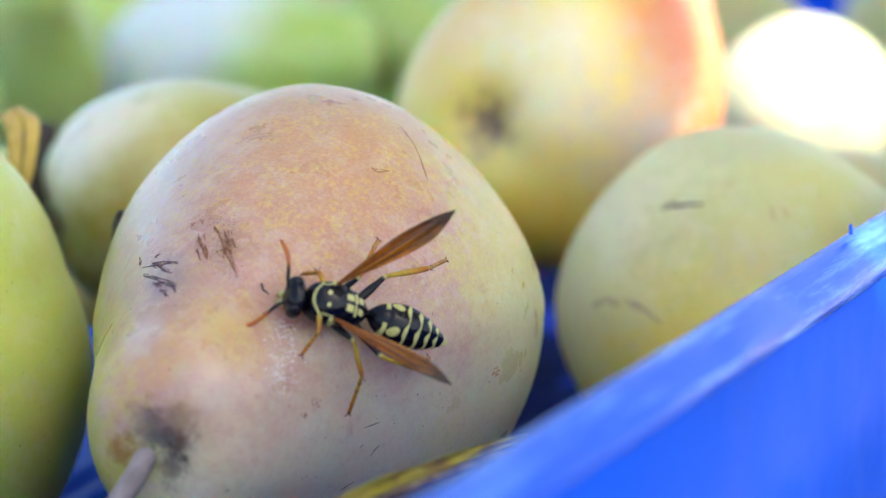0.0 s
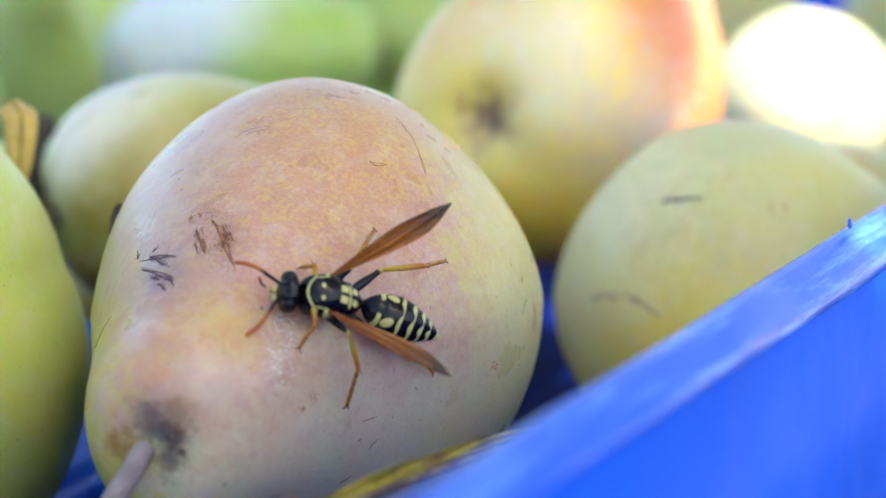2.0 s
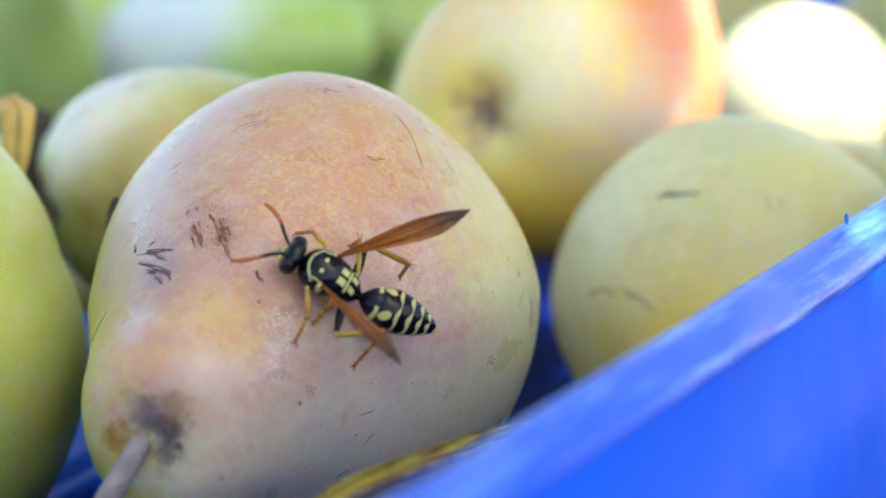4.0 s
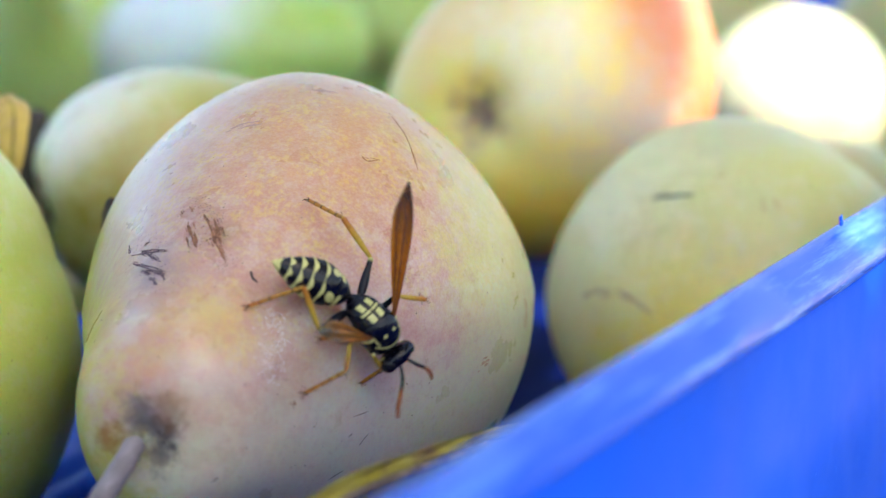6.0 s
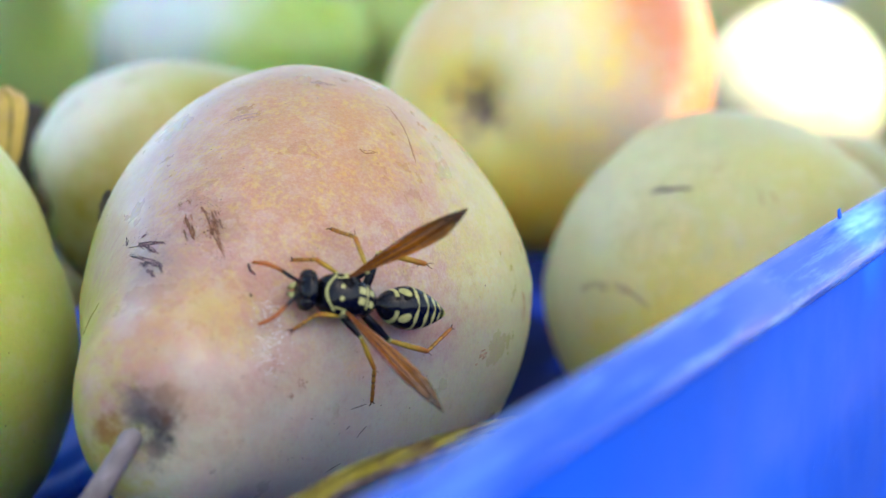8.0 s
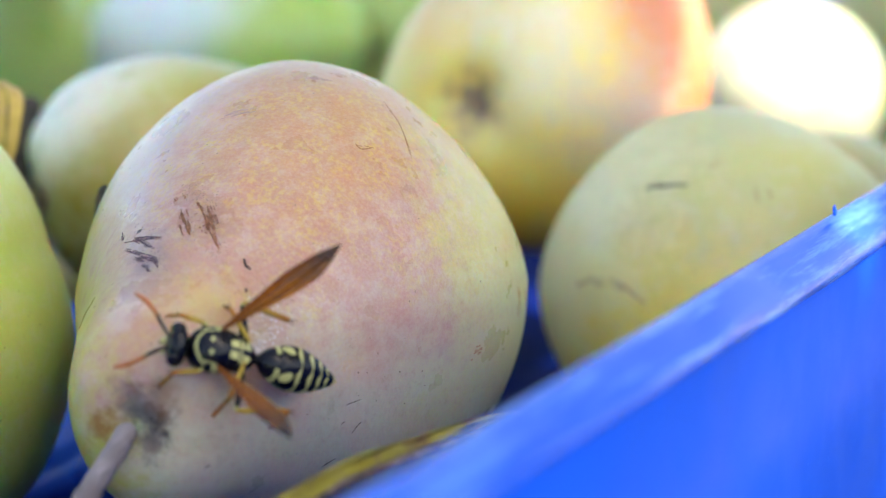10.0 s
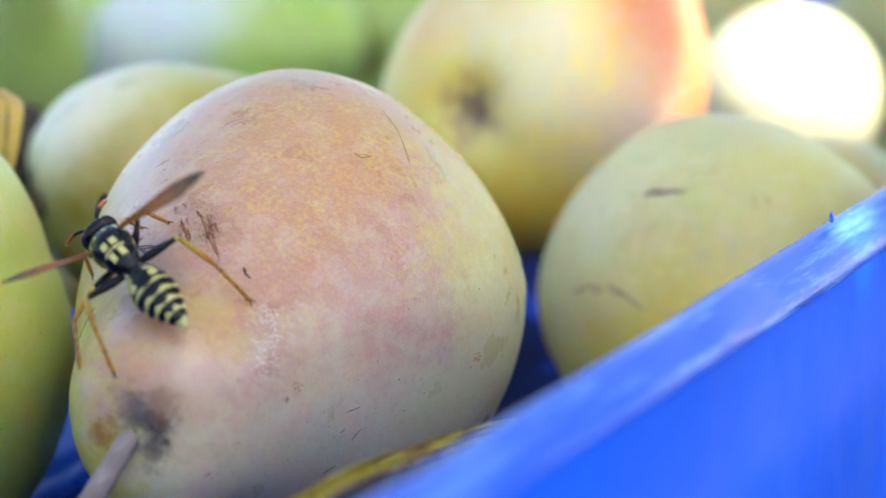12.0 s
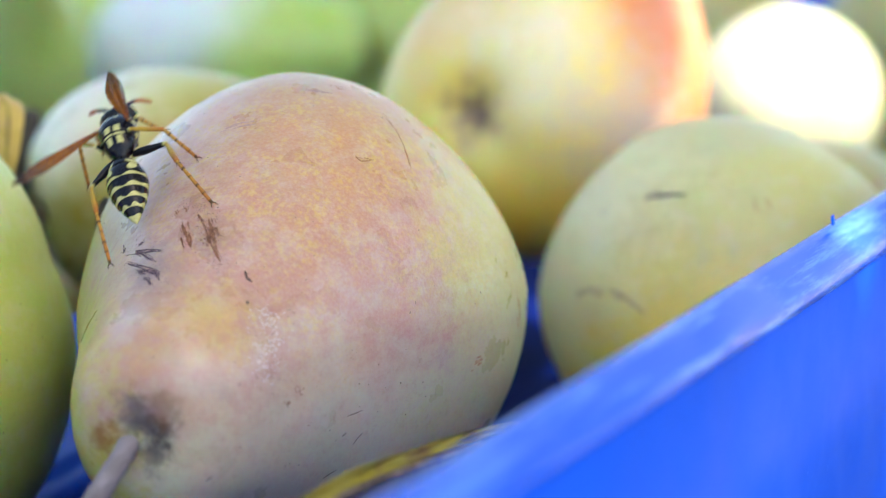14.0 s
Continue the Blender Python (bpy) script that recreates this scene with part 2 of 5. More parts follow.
def crate():
    m = Matrix.Identity(4)
    m.col[0].xyz, m.col[1].xyz, m.col[2].xyz, m.col[3].xyz = ALONG + Vector((0, 0, RISE)), ACROSS, Vector((0, 0, 1)) - ALONG * RISE, CORNER
    ob = thing("fruit_crate", m, "glossy bright blue plastic fruit crate holding pears", "crate")
    u0, u1, n1, t = -0.20, 0.95, 0.46, 0.003

    def profile_sweep(path, profile, name, label, material, crease=0.0, growing=False):
        """A wall: a profile (out, z) swept along a straight path with a little unevenness."""
        a, b, out = Vector(path[0]), Vector(path[1]), Vector(path[2])
        bm = bmesh.new()
        rows = []
        steps = 420
        for k in range(steps + 1):
            c = a.lerp(b, k / steps)
            wave = noise.noise(c * 14) * 0.0010 + crease * noise.noise(c * 190)
            row = []
            wide = max(0.5, min(1.0, 0.5 + 0.5 * (c.x - 0.015) / 0.085)) if growing else 1.0
            for o, z in profile:
                z = RIM_Z + (z - RIM_Z) * wide if growing and z > RIM_Z - 0.006 else z
                ripple = noise.noise(Vector((k * 0.16, z * 400, o * 300))) * 0.0003
                row.append(bm.verts.new(c + out * (o + wave + ripple) + Vector((0, 0, z + wave * 0.6 + ripple))))
            rows.append(row)
        grid_faces(bm, rows)
        bm.faces.new(list(reversed(rows[0])))
        bm.faces.new(rows[-1])
        bmesh.ops.recalc_face_normals(bm, faces=bm.faces)
        return part(name, bm, material, ob, label)

    wall = [(0.0, FLOOR_Z - 0.006), (0.0, -0.01), (0.0, 0.010), (0.0, RIM_Z - 0.0042), (-t, RIM_Z - 0.0042), (-t, 0.01), (-t, FLOOR_Z - 0.006)]
    rim = [(-0.0010, RIM_Z - 0.0050), (0.00025, RIM_Z - 0.0045), (0.0002, RIM_Z - 0.0036), (-0.0005, RIM_Z - 0.0024), (-0.0015, RIM_Z - 0.0014), (-0.0028, RIM_Z - 0.0004), (-0.0038, RIM_Z + 0.0001),
           (-0.0045, RIM_Z - 0.0002), (-0.0049, RIM_Z - 0.0012), (-0.0045, RIM_Z - 0.0032), (-0.0038, RIM_Z - 0.0052), (-0.0031, RIM_Z - 0.0054)]
    for path in (((u0, 0, 0), (u1, 0, 0), (0, -1, 0)), ((u1 + 0.003, 0.003, 0), (u1 + 0.003, n1, 0), (1, 0, 0)),
                 ((u1, n1 + 0.003, 0), (u0, n1 + 0.003, 0), (0, 1, 0)), ((u0 - 0.003, n1, 0), (u0 - 0.003, 0.003, 0), (-1, 0, 0))):
        profile_sweep(path, wall, "wall", "smooth blue crate wall", BLUE, 0.0, path[2] == (0, -1, 0))
        profile_sweep(path, rim, "rim", "glossy blue rim with scratches and painted glints", BLUE_RIM, 0.00010, path[2] == (0, -1, 0))
    bm = bmesh.new()
    bmesh.ops.create_grid(bm, x_segments=80, y_segments=60, size=0.5)
    for v in bm.verts:
        v.co.x = u0 + (v.co.x + 0.5) * (u1 - u0)
        v.co.y = t + (v.co.y + 0.5) * (n1 - t)
        v.co.z = FLOOR_Z + noise.noise(v.co * 30) * 0.0006 - 0.0006
    low = bmesh.ops.extrude_face_region(bm, geom=bm.faces[:])
    for v in [g for g in low["geom"] if isinstance(g, bmesh.types.BMVert)]:
        v.co.z -= 0.0045
    bmesh.ops.recalc_face_normals(bm, faces=bm.faces)
    part("base", bm, BLUE, ob)
    bm = bmesh.new()
    bmesh.ops.create_icosphere(bm, subdivisions=2, radius=0.0004)
    for v in bm.verts:
        v.co = Vector((v.co.x * 0.8, v.co.y * 0.6, v.co.z * 1.7)) * (1 + 0.5 * noise.noise(v.co * 3000))
        v.co += Vector((0.1120, 0.0036, RIM_Z + 0.0007))
    part("burr", bm, BLUE_RIM, ob, "torn burr on the rim")
    # a loose sheet of film under the upper pears, coloured dark for the gaps' shade
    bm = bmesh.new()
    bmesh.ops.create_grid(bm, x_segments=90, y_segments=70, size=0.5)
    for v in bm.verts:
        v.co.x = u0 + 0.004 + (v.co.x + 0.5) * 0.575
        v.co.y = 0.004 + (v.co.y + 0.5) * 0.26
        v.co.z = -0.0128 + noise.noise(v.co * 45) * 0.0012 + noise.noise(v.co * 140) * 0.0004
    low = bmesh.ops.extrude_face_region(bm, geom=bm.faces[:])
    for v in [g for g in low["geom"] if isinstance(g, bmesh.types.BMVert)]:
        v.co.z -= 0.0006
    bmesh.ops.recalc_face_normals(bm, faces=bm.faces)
    part("liner", bm, LINER, ob, "wrinkled blue plastic liner sheet, painted dark for shade")
    return ob


crate()


def film_fold():
    """A folded scrap of blue film: a standing sheet with a sloping double crease at its foot."""
    bm = bmesh.new()
    profile = [(0.2500, -0.0300), (0.2480, -0.0120), (0.2440, -0.0078), (0.2415, -0.0064), (0.2412, -0.0058), (0.2422, -0.0046), (0.2434, -0.0032), (0.2446, -0.0031),
               (0.2450, -0.0024), (0.2460, -0.0010), (0.2470, 0.0002), (0.2520, 0.0012), (0.2560, 0.0060), (0.2572, 0.0120), (0.2590, 0.0160)]
    front, rear = [], []
    for k in range(31):
        x = -0.0660 + 0.026 * k / 30
        a, b = [], []
        for y, z in profile:
            wave = noise.noise(Vector((x * 170, y * 60, z * 90))) * 0.0006
            rise = (x + 0.0480) * 0.45 if z > -0.010 else 0.0      # the crease climbs towards the big pear
            a.append(bm.verts.new((x, y + wave, z + wave + rise)))
            b.append(bm.verts.new((x, y + wave + 0.0003, z + wave + rise - 0.0002)))
        front.append(a)
        rear.append(b)
    grid_faces(bm, front, False)
    grid_faces(bm, rear, False)
    for r in (0, -1):
        for k in range(30):
            bm.faces.new((front[k][r], front[k + 1][r], rear[k + 1][r], rear[k][r]))
        for q in range(len(profile) - 1):
            bm.faces.new((front[r][q], front[r][q + 1], rear[r][q + 1], rear[r][q]))
    bmesh.ops.recalc_face_normals(bm, faces=bm.faces)
    ob = thing("plastic_film", pose(0, 0, 0), "creased glossy blue plastic film tucked between two pears", "film")
    part("sheet", bm, FILM, ob)


film_fold()


# ---- pears ----
PROFILE = [(0.035, 0.0), (0.028, 0.10), (0.004, 0.24), (0.0, 0.40), (0.035, 0.62), (0.115, 0.85), (0.21, 0.965), (0.32, 1.0), (0.44, 0.955),
           (0.56, 0.83), (0.67, 0.665), (0.77, 0.51), (0.86, 0.40), (0.93, 0.325), (0.975, 0.225), (0.985, 0.12), (0.975, 0.045), (0.972, 0.0)]


def pear(centre, axis, R, L, skin, label, spin=0.0, neck=1.0, lump=0.03, seed=0, rings=56, segs=72, stem=None, calyx=True, lean=0.0, mould=None):
    """A pear: centre of its bulb, the way from blossom end to stem, bulb radius, length; mould bends its shape, in world axes."""
    turn = axis_turn(axis, spin).to_3x3()
    ob = thing("pear", Matrix.Translation(centre) @ axis_turn(axis, spin), label, "pear", "pears in the crate")
    bm = bmesh.new()
    rows = []

    def surface(s, a):
        z, r = spline(PROFILE, s)
        grow = max(0.0, (z - 0.32) / 0.68)
        r *= 1 + (neck - 1) * grow
        z = (z - 0.32) * L
        q = Vector((math.cos(a) * r * R, math.sin(a) * r * R, z))
        q.x += lean * grow * grow * L
        w = q / R
        k = noise.noise(w * 1.1 + Vector((seed * 7.3, 0, 0))) * lump + noise.noise(w * 2.6 + Vector((0, seed * 3.1, 0))) * lump * 0.35
        k += 0.012 * math.cos(5 * a + seed) * max(0.0, -w.z - 0.2)
        q *= 1 + k
        return turn.inverted() @ mould(turn @ q) if mould else q

    for k in range(rings + 1):
        s = k / rings
        if k in (0, rings):
            v = bm.verts.new(surface(s, 0) * Vector((0, 0, 1)) + Vector((lean * L if k else 0, 0, 0)))
            rows.append([v] * segs)
        else:
            rows.append([bm.verts.new(surface(s, 2 * math.pi * i / segs)) for i in range(segs)])
    grid_faces(bm, rows)
    bmesh.ops.recalc_face_normals(bm, faces=bm.faces)
    body = part("body", bm, skin, ob)
    if stem:
        top = Vector((lean * L, 0, 0.645 * L))
        pts = [top + Vector(p) for p in stem]
        part("stem", tube(pts, [0.0012, 0.0011, 0.0012, 0.0015, 0.0018], 16, 30, 1.0, 0.10), STEM_WOOD, ob, "grey-brown woody stem")
    if calyx:
        bm = bmesh.new()
        for i in range(5):
            a = i * 2 * math.pi / 5 + seed
            c = Vector((0, 0, -0.30 * L))
            o = Vector((math.cos(a), math.sin(a), 0))
            s = Vector((-o.y, o.x, 0))
            rr = R * 0.14
            v = [bm.verts.new(c + o * rr * f + s * rr * g + Vector((0, 0, -h * R))) for f, g, h in
                 ((0.1, -0.3, 0.0), (0.1, 0.3, 0.0), (0.8, 0.35, 0.07), (1.4, 0.0, 0.10), (0.8, -0.35, 0.07))]
            w = [bm.verts.new(q.co + Vector((0, 0, -0.02 * R))) for q in v]
            bm.faces.new(v)
            bm.faces.new(list(reversed(w)))
            for j in range(5):
                bm.faces.new((v[j], v[(j + 1) % 5], w[(j + 1) % 5], w[j]))
        bmesh.ops.recalc_face_normals(bm, faces=bm.faces)
        part("calyx", bm, CALYX_DARK, ob, "dry dark blossom end")
    return ob


def spin_to(axis, way):
    """The spin that turns a pear's own x, the side to which its neck leans, nearest to way."""
    return max(range(0, 360, 3), key=lambda d: (axis_turn(axis, d).to_3x3() @ Vector((1, 0, 0))).dot(Vector(way)))


def local(axis, way, spin=0.0):
    return axis_turn(axis, spin).to_3x3().inverted() @ Vector(way)


PINK, PEACH = (0.44, 0.222, 0.180), (0.490, 0.260, 0.120)

# the pear that the wasp walks on
MAIN_C, MAIN_A = Vector((-0.0150, 0.2207, 0.0260)), Vector((-10.6, -34.4, -4.2)).normalized()
MAIN_STEM = [local(MAIN_A, p) for p in ((-0.0016, 0.004, -0.0012), (-0.0026, -0.003, -0.0028), (-0.0045, -0.0085, -0.0058), (-0.0066, -0.0133, -0.0098), (-0.0092, -0.0175, -0.0135))]
skin = pear_skin("blushed_skin", (0.41, 0.285, 0.205), (0.40, 0.31, 0.19), [
    (local(MAIN_A, (0.15, -0.95, 0.15)), -0.2, 0.7, PINK),
    (local(MAIN_A, (0.1, -0.1, 1)), 0.35, 0.95, PEACH),
    # pale lilac sky sheen painted on the left shoulder
    (local(MAIN_A, (-0.85, 0.0, 0.5)), 0.52, 0.98, (0.60, 0.46, 0.48)),
    (local(MAIN_A, (1, -0.1, 0.25)), 0.50, 0.92, (0.50, 0.44, 0.09)),
    (local(MAIN_A, (0.15, -0.1, -1)), -0.08, 0.55, (0.61, 0.585, 0.42)),
    (local(MAIN_A, (0.90, -0.1, -0.50)), 0.55, 0.95, (0.58, 0.58, 0.26)),
    (local(MAIN_A, (-1, -0.1, -0.35)), 0.64, 0.92, (0.46, 0.41, 0.06))],
    speckle=(local(MAIN_A, (0.15, -0.2, 1)), -0.1, 1.0, (0.60, 0.43, 0.09), 0.75), stipple=((0.58, 0.46, 0.34), 0.34, (0.36, 0.16, 0.11)), gloss=0.30,
    spots=[((0.0029, 0.0090, 0.0404), 0.0060, (0.54, 0.42, 0.12), 0.26), ((0.0058, 0.0085, 0.0390), 0.0052, (0.54, 0.40, 0.12), 0.26), ((0.0008, 0.0100, 0.0385), 0.0052, (0.54, 0.36, 0.12), 0.28), ((0.0045, 0.0102, 0.0365), 0.0044, (0.54, 0.40, 0.12), 0.30),
           # the second spot here paints a lavender sheen streak on the neck
           ((-0.0010, 0.0070, 0.0437), 0.0044, (0.48, 0.27, 0.11), 0.45), ((-0.0042, 0.0088, 0.0400), 0.0040, (0.60, 0.53, 0.54), 0.40),
           ((-0.0041, 0.0114, 0.0345), 0.0065, (0.40, 0.26, 0.19), 0.55), ((-0.0041, 0.0120, 0.0338), 0.0026, (0.28, 0.19, 0.21), 0.50), ((0.0045, 0.0052, 0.0430), 0.0045, (0.42, 0.33, 0.28), 0.50),
           ((0.0014, -0.0004, 0.0448), 0.0030, (0.06, 0.045, 0.05), 0.85), ((-0.0008, 0.0012, 0.0450), 0.0030, (0.15, 0.125, 0.13), 0.65),
           ((0.0008, -0.0028, 0.0450), 0.0028, (0.10, 0.08, 0.08), 0.70), ((0.0020, 0.0021, 0.0452), 0.0028, (0.26, 0.14, 0.06), 0.60),
           ((-0.0041, -0.0012, 0.0455), 0.0024, (0.28, 0.14, 0.02), 0.90),
           ((-0.0056, 0.0122, 0.0308), 0.0034, (0.33, 0.24, 0.25), 0.42), ((0.0008, 0.0149, 0.0285), 0.0026, (0.36, 0.18, 0.08), 0.40)])


def narrow_top(q):
    """Narrows the big pear upwards and stretches it downwards to fit its outline in view."""
    h = max(0.0, q.z / 0.0256)
    return Vector((q.x * (0.999 - 0.148 * h) - 0.0011 * h * h - 0.00045, q.y, q.z * (0.9885 if q.z > 0 else 1.19)))


MAIN = pear(MAIN_C, MAIN_A, 0.0256, 0.068, skin, "large ripe pear with pink blush and dark scratches", rings=120, segs=160, lump=0.025, seed=1, neck=1.10,
     stem=MAIN_STEM, mould=narrow_top)

# the green pear beside it, close to the camera
a = Vector((-0.45, 0.1, 0.9)).normalized()
skin = pear_skin("green_skin", (0.54, 0.60, 0.14), (0.47, 0.55, 0.11), size=0.0262)
pear(Vector((-0.0701, 0.222, 0.0181)), a, 0.0262, 0.070, skin, "small green pear with fine speckles", rings=90, segs=120, seed=2, neck=1.5, calyx=False,
     mould=lambda q: Vector((q.x, q.y, q.z * (1.0 if q.z > 0 else 1.28))))

# the pear on the other side, against the crate wall
a = Vector((0.3, -0.85, -0.3)).normalized()
# the last two washes paint a shaded right side and a left sheen
skin = pear_skin("pale_skin", (0.66, 0.58, 0.20), (0.49, 0.46, 0.21), [(local(a, (-0.5, -0.4, -0.9)), -0.1, 0.65, (0.90, 0.72, 0.13)), (local(a, (0.3, -0.1, 1)), 0.4, 1.0, (0.60, 0.58, 0.26)), (local(a, (1, -0.3, 0.3)), 0.3, 1.0, (0.54, 0.50, 0.16)), (local(a, (-0.9, -0.1, 0.5)), 0.50, 1.0, (0.82, 0.75, 0.42))], size=0.026)
RIGHT = pear(Vector((0.0410, 0.2730, 0.0148)), a, 0.0260, 0.066, skin, "pale yellow-green pear with small brown marks by the crate wall", rings=80, segs=110, seed=3, neck=1.3)

# the big blushed pear behind, its neck bent upwards
a = Vector((0.53, 0.84, 0.02)).normalized()
spin = spin_to(a, (-0.05, 0.0, 1.0))
skin = pear_skin("orange_blush_skin", (0.88, 0.70, 0.17), (0.88, 0.72, 0.24), [
    (local(a, (1.0, -0.30, 0.25), spin), 0.45, 0.95, (0.76, 0.22, 0.07)),
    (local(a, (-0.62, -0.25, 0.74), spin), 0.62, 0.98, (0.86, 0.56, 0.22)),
    # cream highlight painted along the ridge
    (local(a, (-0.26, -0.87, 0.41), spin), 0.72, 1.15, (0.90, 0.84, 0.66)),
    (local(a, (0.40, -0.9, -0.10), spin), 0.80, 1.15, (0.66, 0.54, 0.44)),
    (local(a, (-0.1, -0.3, -1), spin), 0.45, 1.0, (0.95, 0.66, 0.07))], size=0.0270,
    spots=[((0, 0, -0.0230), 0.0068, (0.42, 0.24, 0.18), 0.80), ((0, 0, -0.0230), 0.0042, (0.12, 0.07, 0.07), 0.90)])
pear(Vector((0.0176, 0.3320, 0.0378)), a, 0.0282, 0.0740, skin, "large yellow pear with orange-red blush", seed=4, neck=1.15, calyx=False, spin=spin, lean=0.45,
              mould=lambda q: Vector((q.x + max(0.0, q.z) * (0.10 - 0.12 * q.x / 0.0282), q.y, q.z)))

# the sunlit pear
a = Vector((0.1, 0.8, -0.55)).normalized()
skin = pear_skin("yellow_skin", (0.78, 0.75, 0.52), (0.74, 0.71, 0.46), size=0.022)
pear(Vector((0.0800, 0.437, 0.0272)), a, 0.0212, 0.056, skin, "yellow pear in full sunlight", seed=5, calyx=False)

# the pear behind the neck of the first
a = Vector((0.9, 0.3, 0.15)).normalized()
# whitish wash paints the lit top, olive wash the shaded underside
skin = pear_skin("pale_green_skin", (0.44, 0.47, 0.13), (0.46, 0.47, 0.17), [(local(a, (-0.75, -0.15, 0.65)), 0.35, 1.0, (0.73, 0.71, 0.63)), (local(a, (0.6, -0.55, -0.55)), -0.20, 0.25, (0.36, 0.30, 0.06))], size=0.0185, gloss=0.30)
pear(Vector((-0.0435, 0.2958, 0.0275)), a, 0.0185, 0.0574, skin, "pale green pear with painted pale top and shaded underside", seed=6)

# rows farther back
FAR_SKIN = pear_skin("leaf_green_skin", (0.38, 0.54, 0.10), (0.43, 0.54, 0.13), size=0.025, gloss=0.30)
FAR_SKIN_B = pear_skin("apple_green_skin", (0.42, 0.60, 0.10), (0.46, 0.60, 0.16), size=0.025, gloss=0.28)
FAR_SKIN_C = pear_skin("straw_skin", (0.56, 0.50, 0.20), (0.50, 0.46, 0.17), size=0.025, gloss=0.32)
pear(Vector((-0.128, 0.560, 0.027)), (0.3, -0.6, 0.5), 0.027, 0.075, FAR_SKIN, "deep green pear among the others", seed=7)
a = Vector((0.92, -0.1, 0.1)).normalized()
# the blue-white wash paints a sky reflection into the skin
SKY_SHEEN = pear_skin("sky_sheen_green_skin", (0.42, 0.62, 0.10), (0.46, 0.62, 0.16), [(local(a, (-0.75, -0.2, 0.7)), -0.45, 0.55, (0.74, 0.82, 0.88))], size=0.026, gloss=0.28)
pear(Vector((-0.079, 0.600, 0.026)), a, 0.026, 0.085, SKY_SHEEN, "bright green pear with a painted pale sky sheen", seed=8, neck=1.5)
pear(Vector((-0.018, 0.640, 0.027)), (0.2, 0.9, 0.2), 0.027, 0.078, FAR_SKIN, "green pear with a whitish bloom", seed=9)

pear(Vector((0.100, 0.690, 0.027)), (-0.6, 0.5, 0.2), 0.027, 0.075, FAR_SKIN_C, "straw-coloured pear in the shade", seed=10)
pear(Vector((0.155, 0.640, 0.027)), (0.1, 0.8, 0.3), 0.027, 0.075, FAR_SKIN_C, "straw-coloured pear in the shade", seed=11)
for k, (x, y, z) in enumerate(((-0.19, 0.62, 0.026), (-0.165, 0.70, 0.027), (-0.105, 0.70, 0.028), (-0.045, 0.72, 0.026), (0.03, 0.73, 0.027),
                               (0.075, 0.78, 0.027), (0.180, 0.76, 0.027), (0.01, 0.80, 0.027), (-0.13, 0.78, 0.027), (-0.07, 0.79, 0.027))):
    pear(Vector((x, y, z)), (math.sin(k * 2.3), math.cos(k * 1.7), 0.3), z, 0.075, (FAR_SKIN_C, FAR_SKIN, FAR_SKIN_B)[k % 3],
         "yellow-green pear in the far rows of the crate", seed=12 + k, rings=32, segs=40)

# unseen pears added beside the view, to shade the crate and bounce light
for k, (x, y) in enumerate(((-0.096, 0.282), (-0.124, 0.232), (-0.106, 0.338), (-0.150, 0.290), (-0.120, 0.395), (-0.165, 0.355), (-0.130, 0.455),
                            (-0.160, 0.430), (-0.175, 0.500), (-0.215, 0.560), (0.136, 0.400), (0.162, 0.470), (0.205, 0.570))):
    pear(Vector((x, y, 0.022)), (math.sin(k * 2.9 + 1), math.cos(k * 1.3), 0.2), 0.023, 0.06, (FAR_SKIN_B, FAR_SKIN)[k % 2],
         "unseen yellow-green pear added beside the others", seed=70 + k, rings=28, segs=36, calyx=False)

# unseen pears added under and beside the camera, to block and bounce light
for k, (x, y) in enumerate(((-0.036, 0.088), (-0.078, 0.060), (-0.100, 0.010))):
    pear(Vector((x, y, 0.0085)), (math.cos(k * 2.1), math.sin(k * 1.7), 0.1), 0.0205, 0.052, (FAR_SKIN_C, FAR_SKIN_B)[k % 2],
         "unseen straw-coloured pear added at the crate's near end", seed=110 + k, rings=28, segs=36, calyx=False)

# added hidden behind the first pears, to block light from their gap
pear(Vector((-0.0165, 0.286, 0.0085)), (-0.7, 0.5, 0.1), 0.0210, 0.055, FAR_SKIN_C, "hidden straw-coloured pear added behind the blushed one", seed=61, rings=28, segs=36, calyx=False)
pear(Vector((0.066, 0.330, 0.0100)), (0.6, 0.7, 0.1), 0.0210, 0.055, FAR_SKIN_C, "hidden straw-coloured pear added behind the pale one", seed=62, rings=28, segs=36, calyx=False)
ORANGE_SKIN = pear_skin("ripe_orange_skin", (0.62, 0.33, 0.08), (0.55, 0.36, 0.12), size=0.025)
pear(Vector((-0.057, 0.770, 0.052)), (0.5, 0.6, 0.1), 0.0260, 0.070, ORANGE_SKIN, "ripe orange pear far back in the crate", seed=63, rings=28, segs=36)

# small pears that carry those behind
for k, (x, y, z, r) in enumerate(((0.0005, 0.348, 0.0012, 0.0135), (0.0405, 0.350, 0.0020, 0.0140), (-0.033, 0.312, -0.0015, 0.0110), (-0.062, 0.318, 0.0005, 0.0115),
                                  (0.070, 0.445, -0.0003, 0.0125), (0.090, 0.440, 0.0003, 0.0130))):
    pear(Vector((x, y, z)), (math.sin(k * 1.1), math.cos(k * 2.1), 0.1), r, r * 2.7, FAR_SKIN_C, "small straw-coloured pear hidden under the others",
         seed=90 + k, rings=28, segs=36, calyx=False)

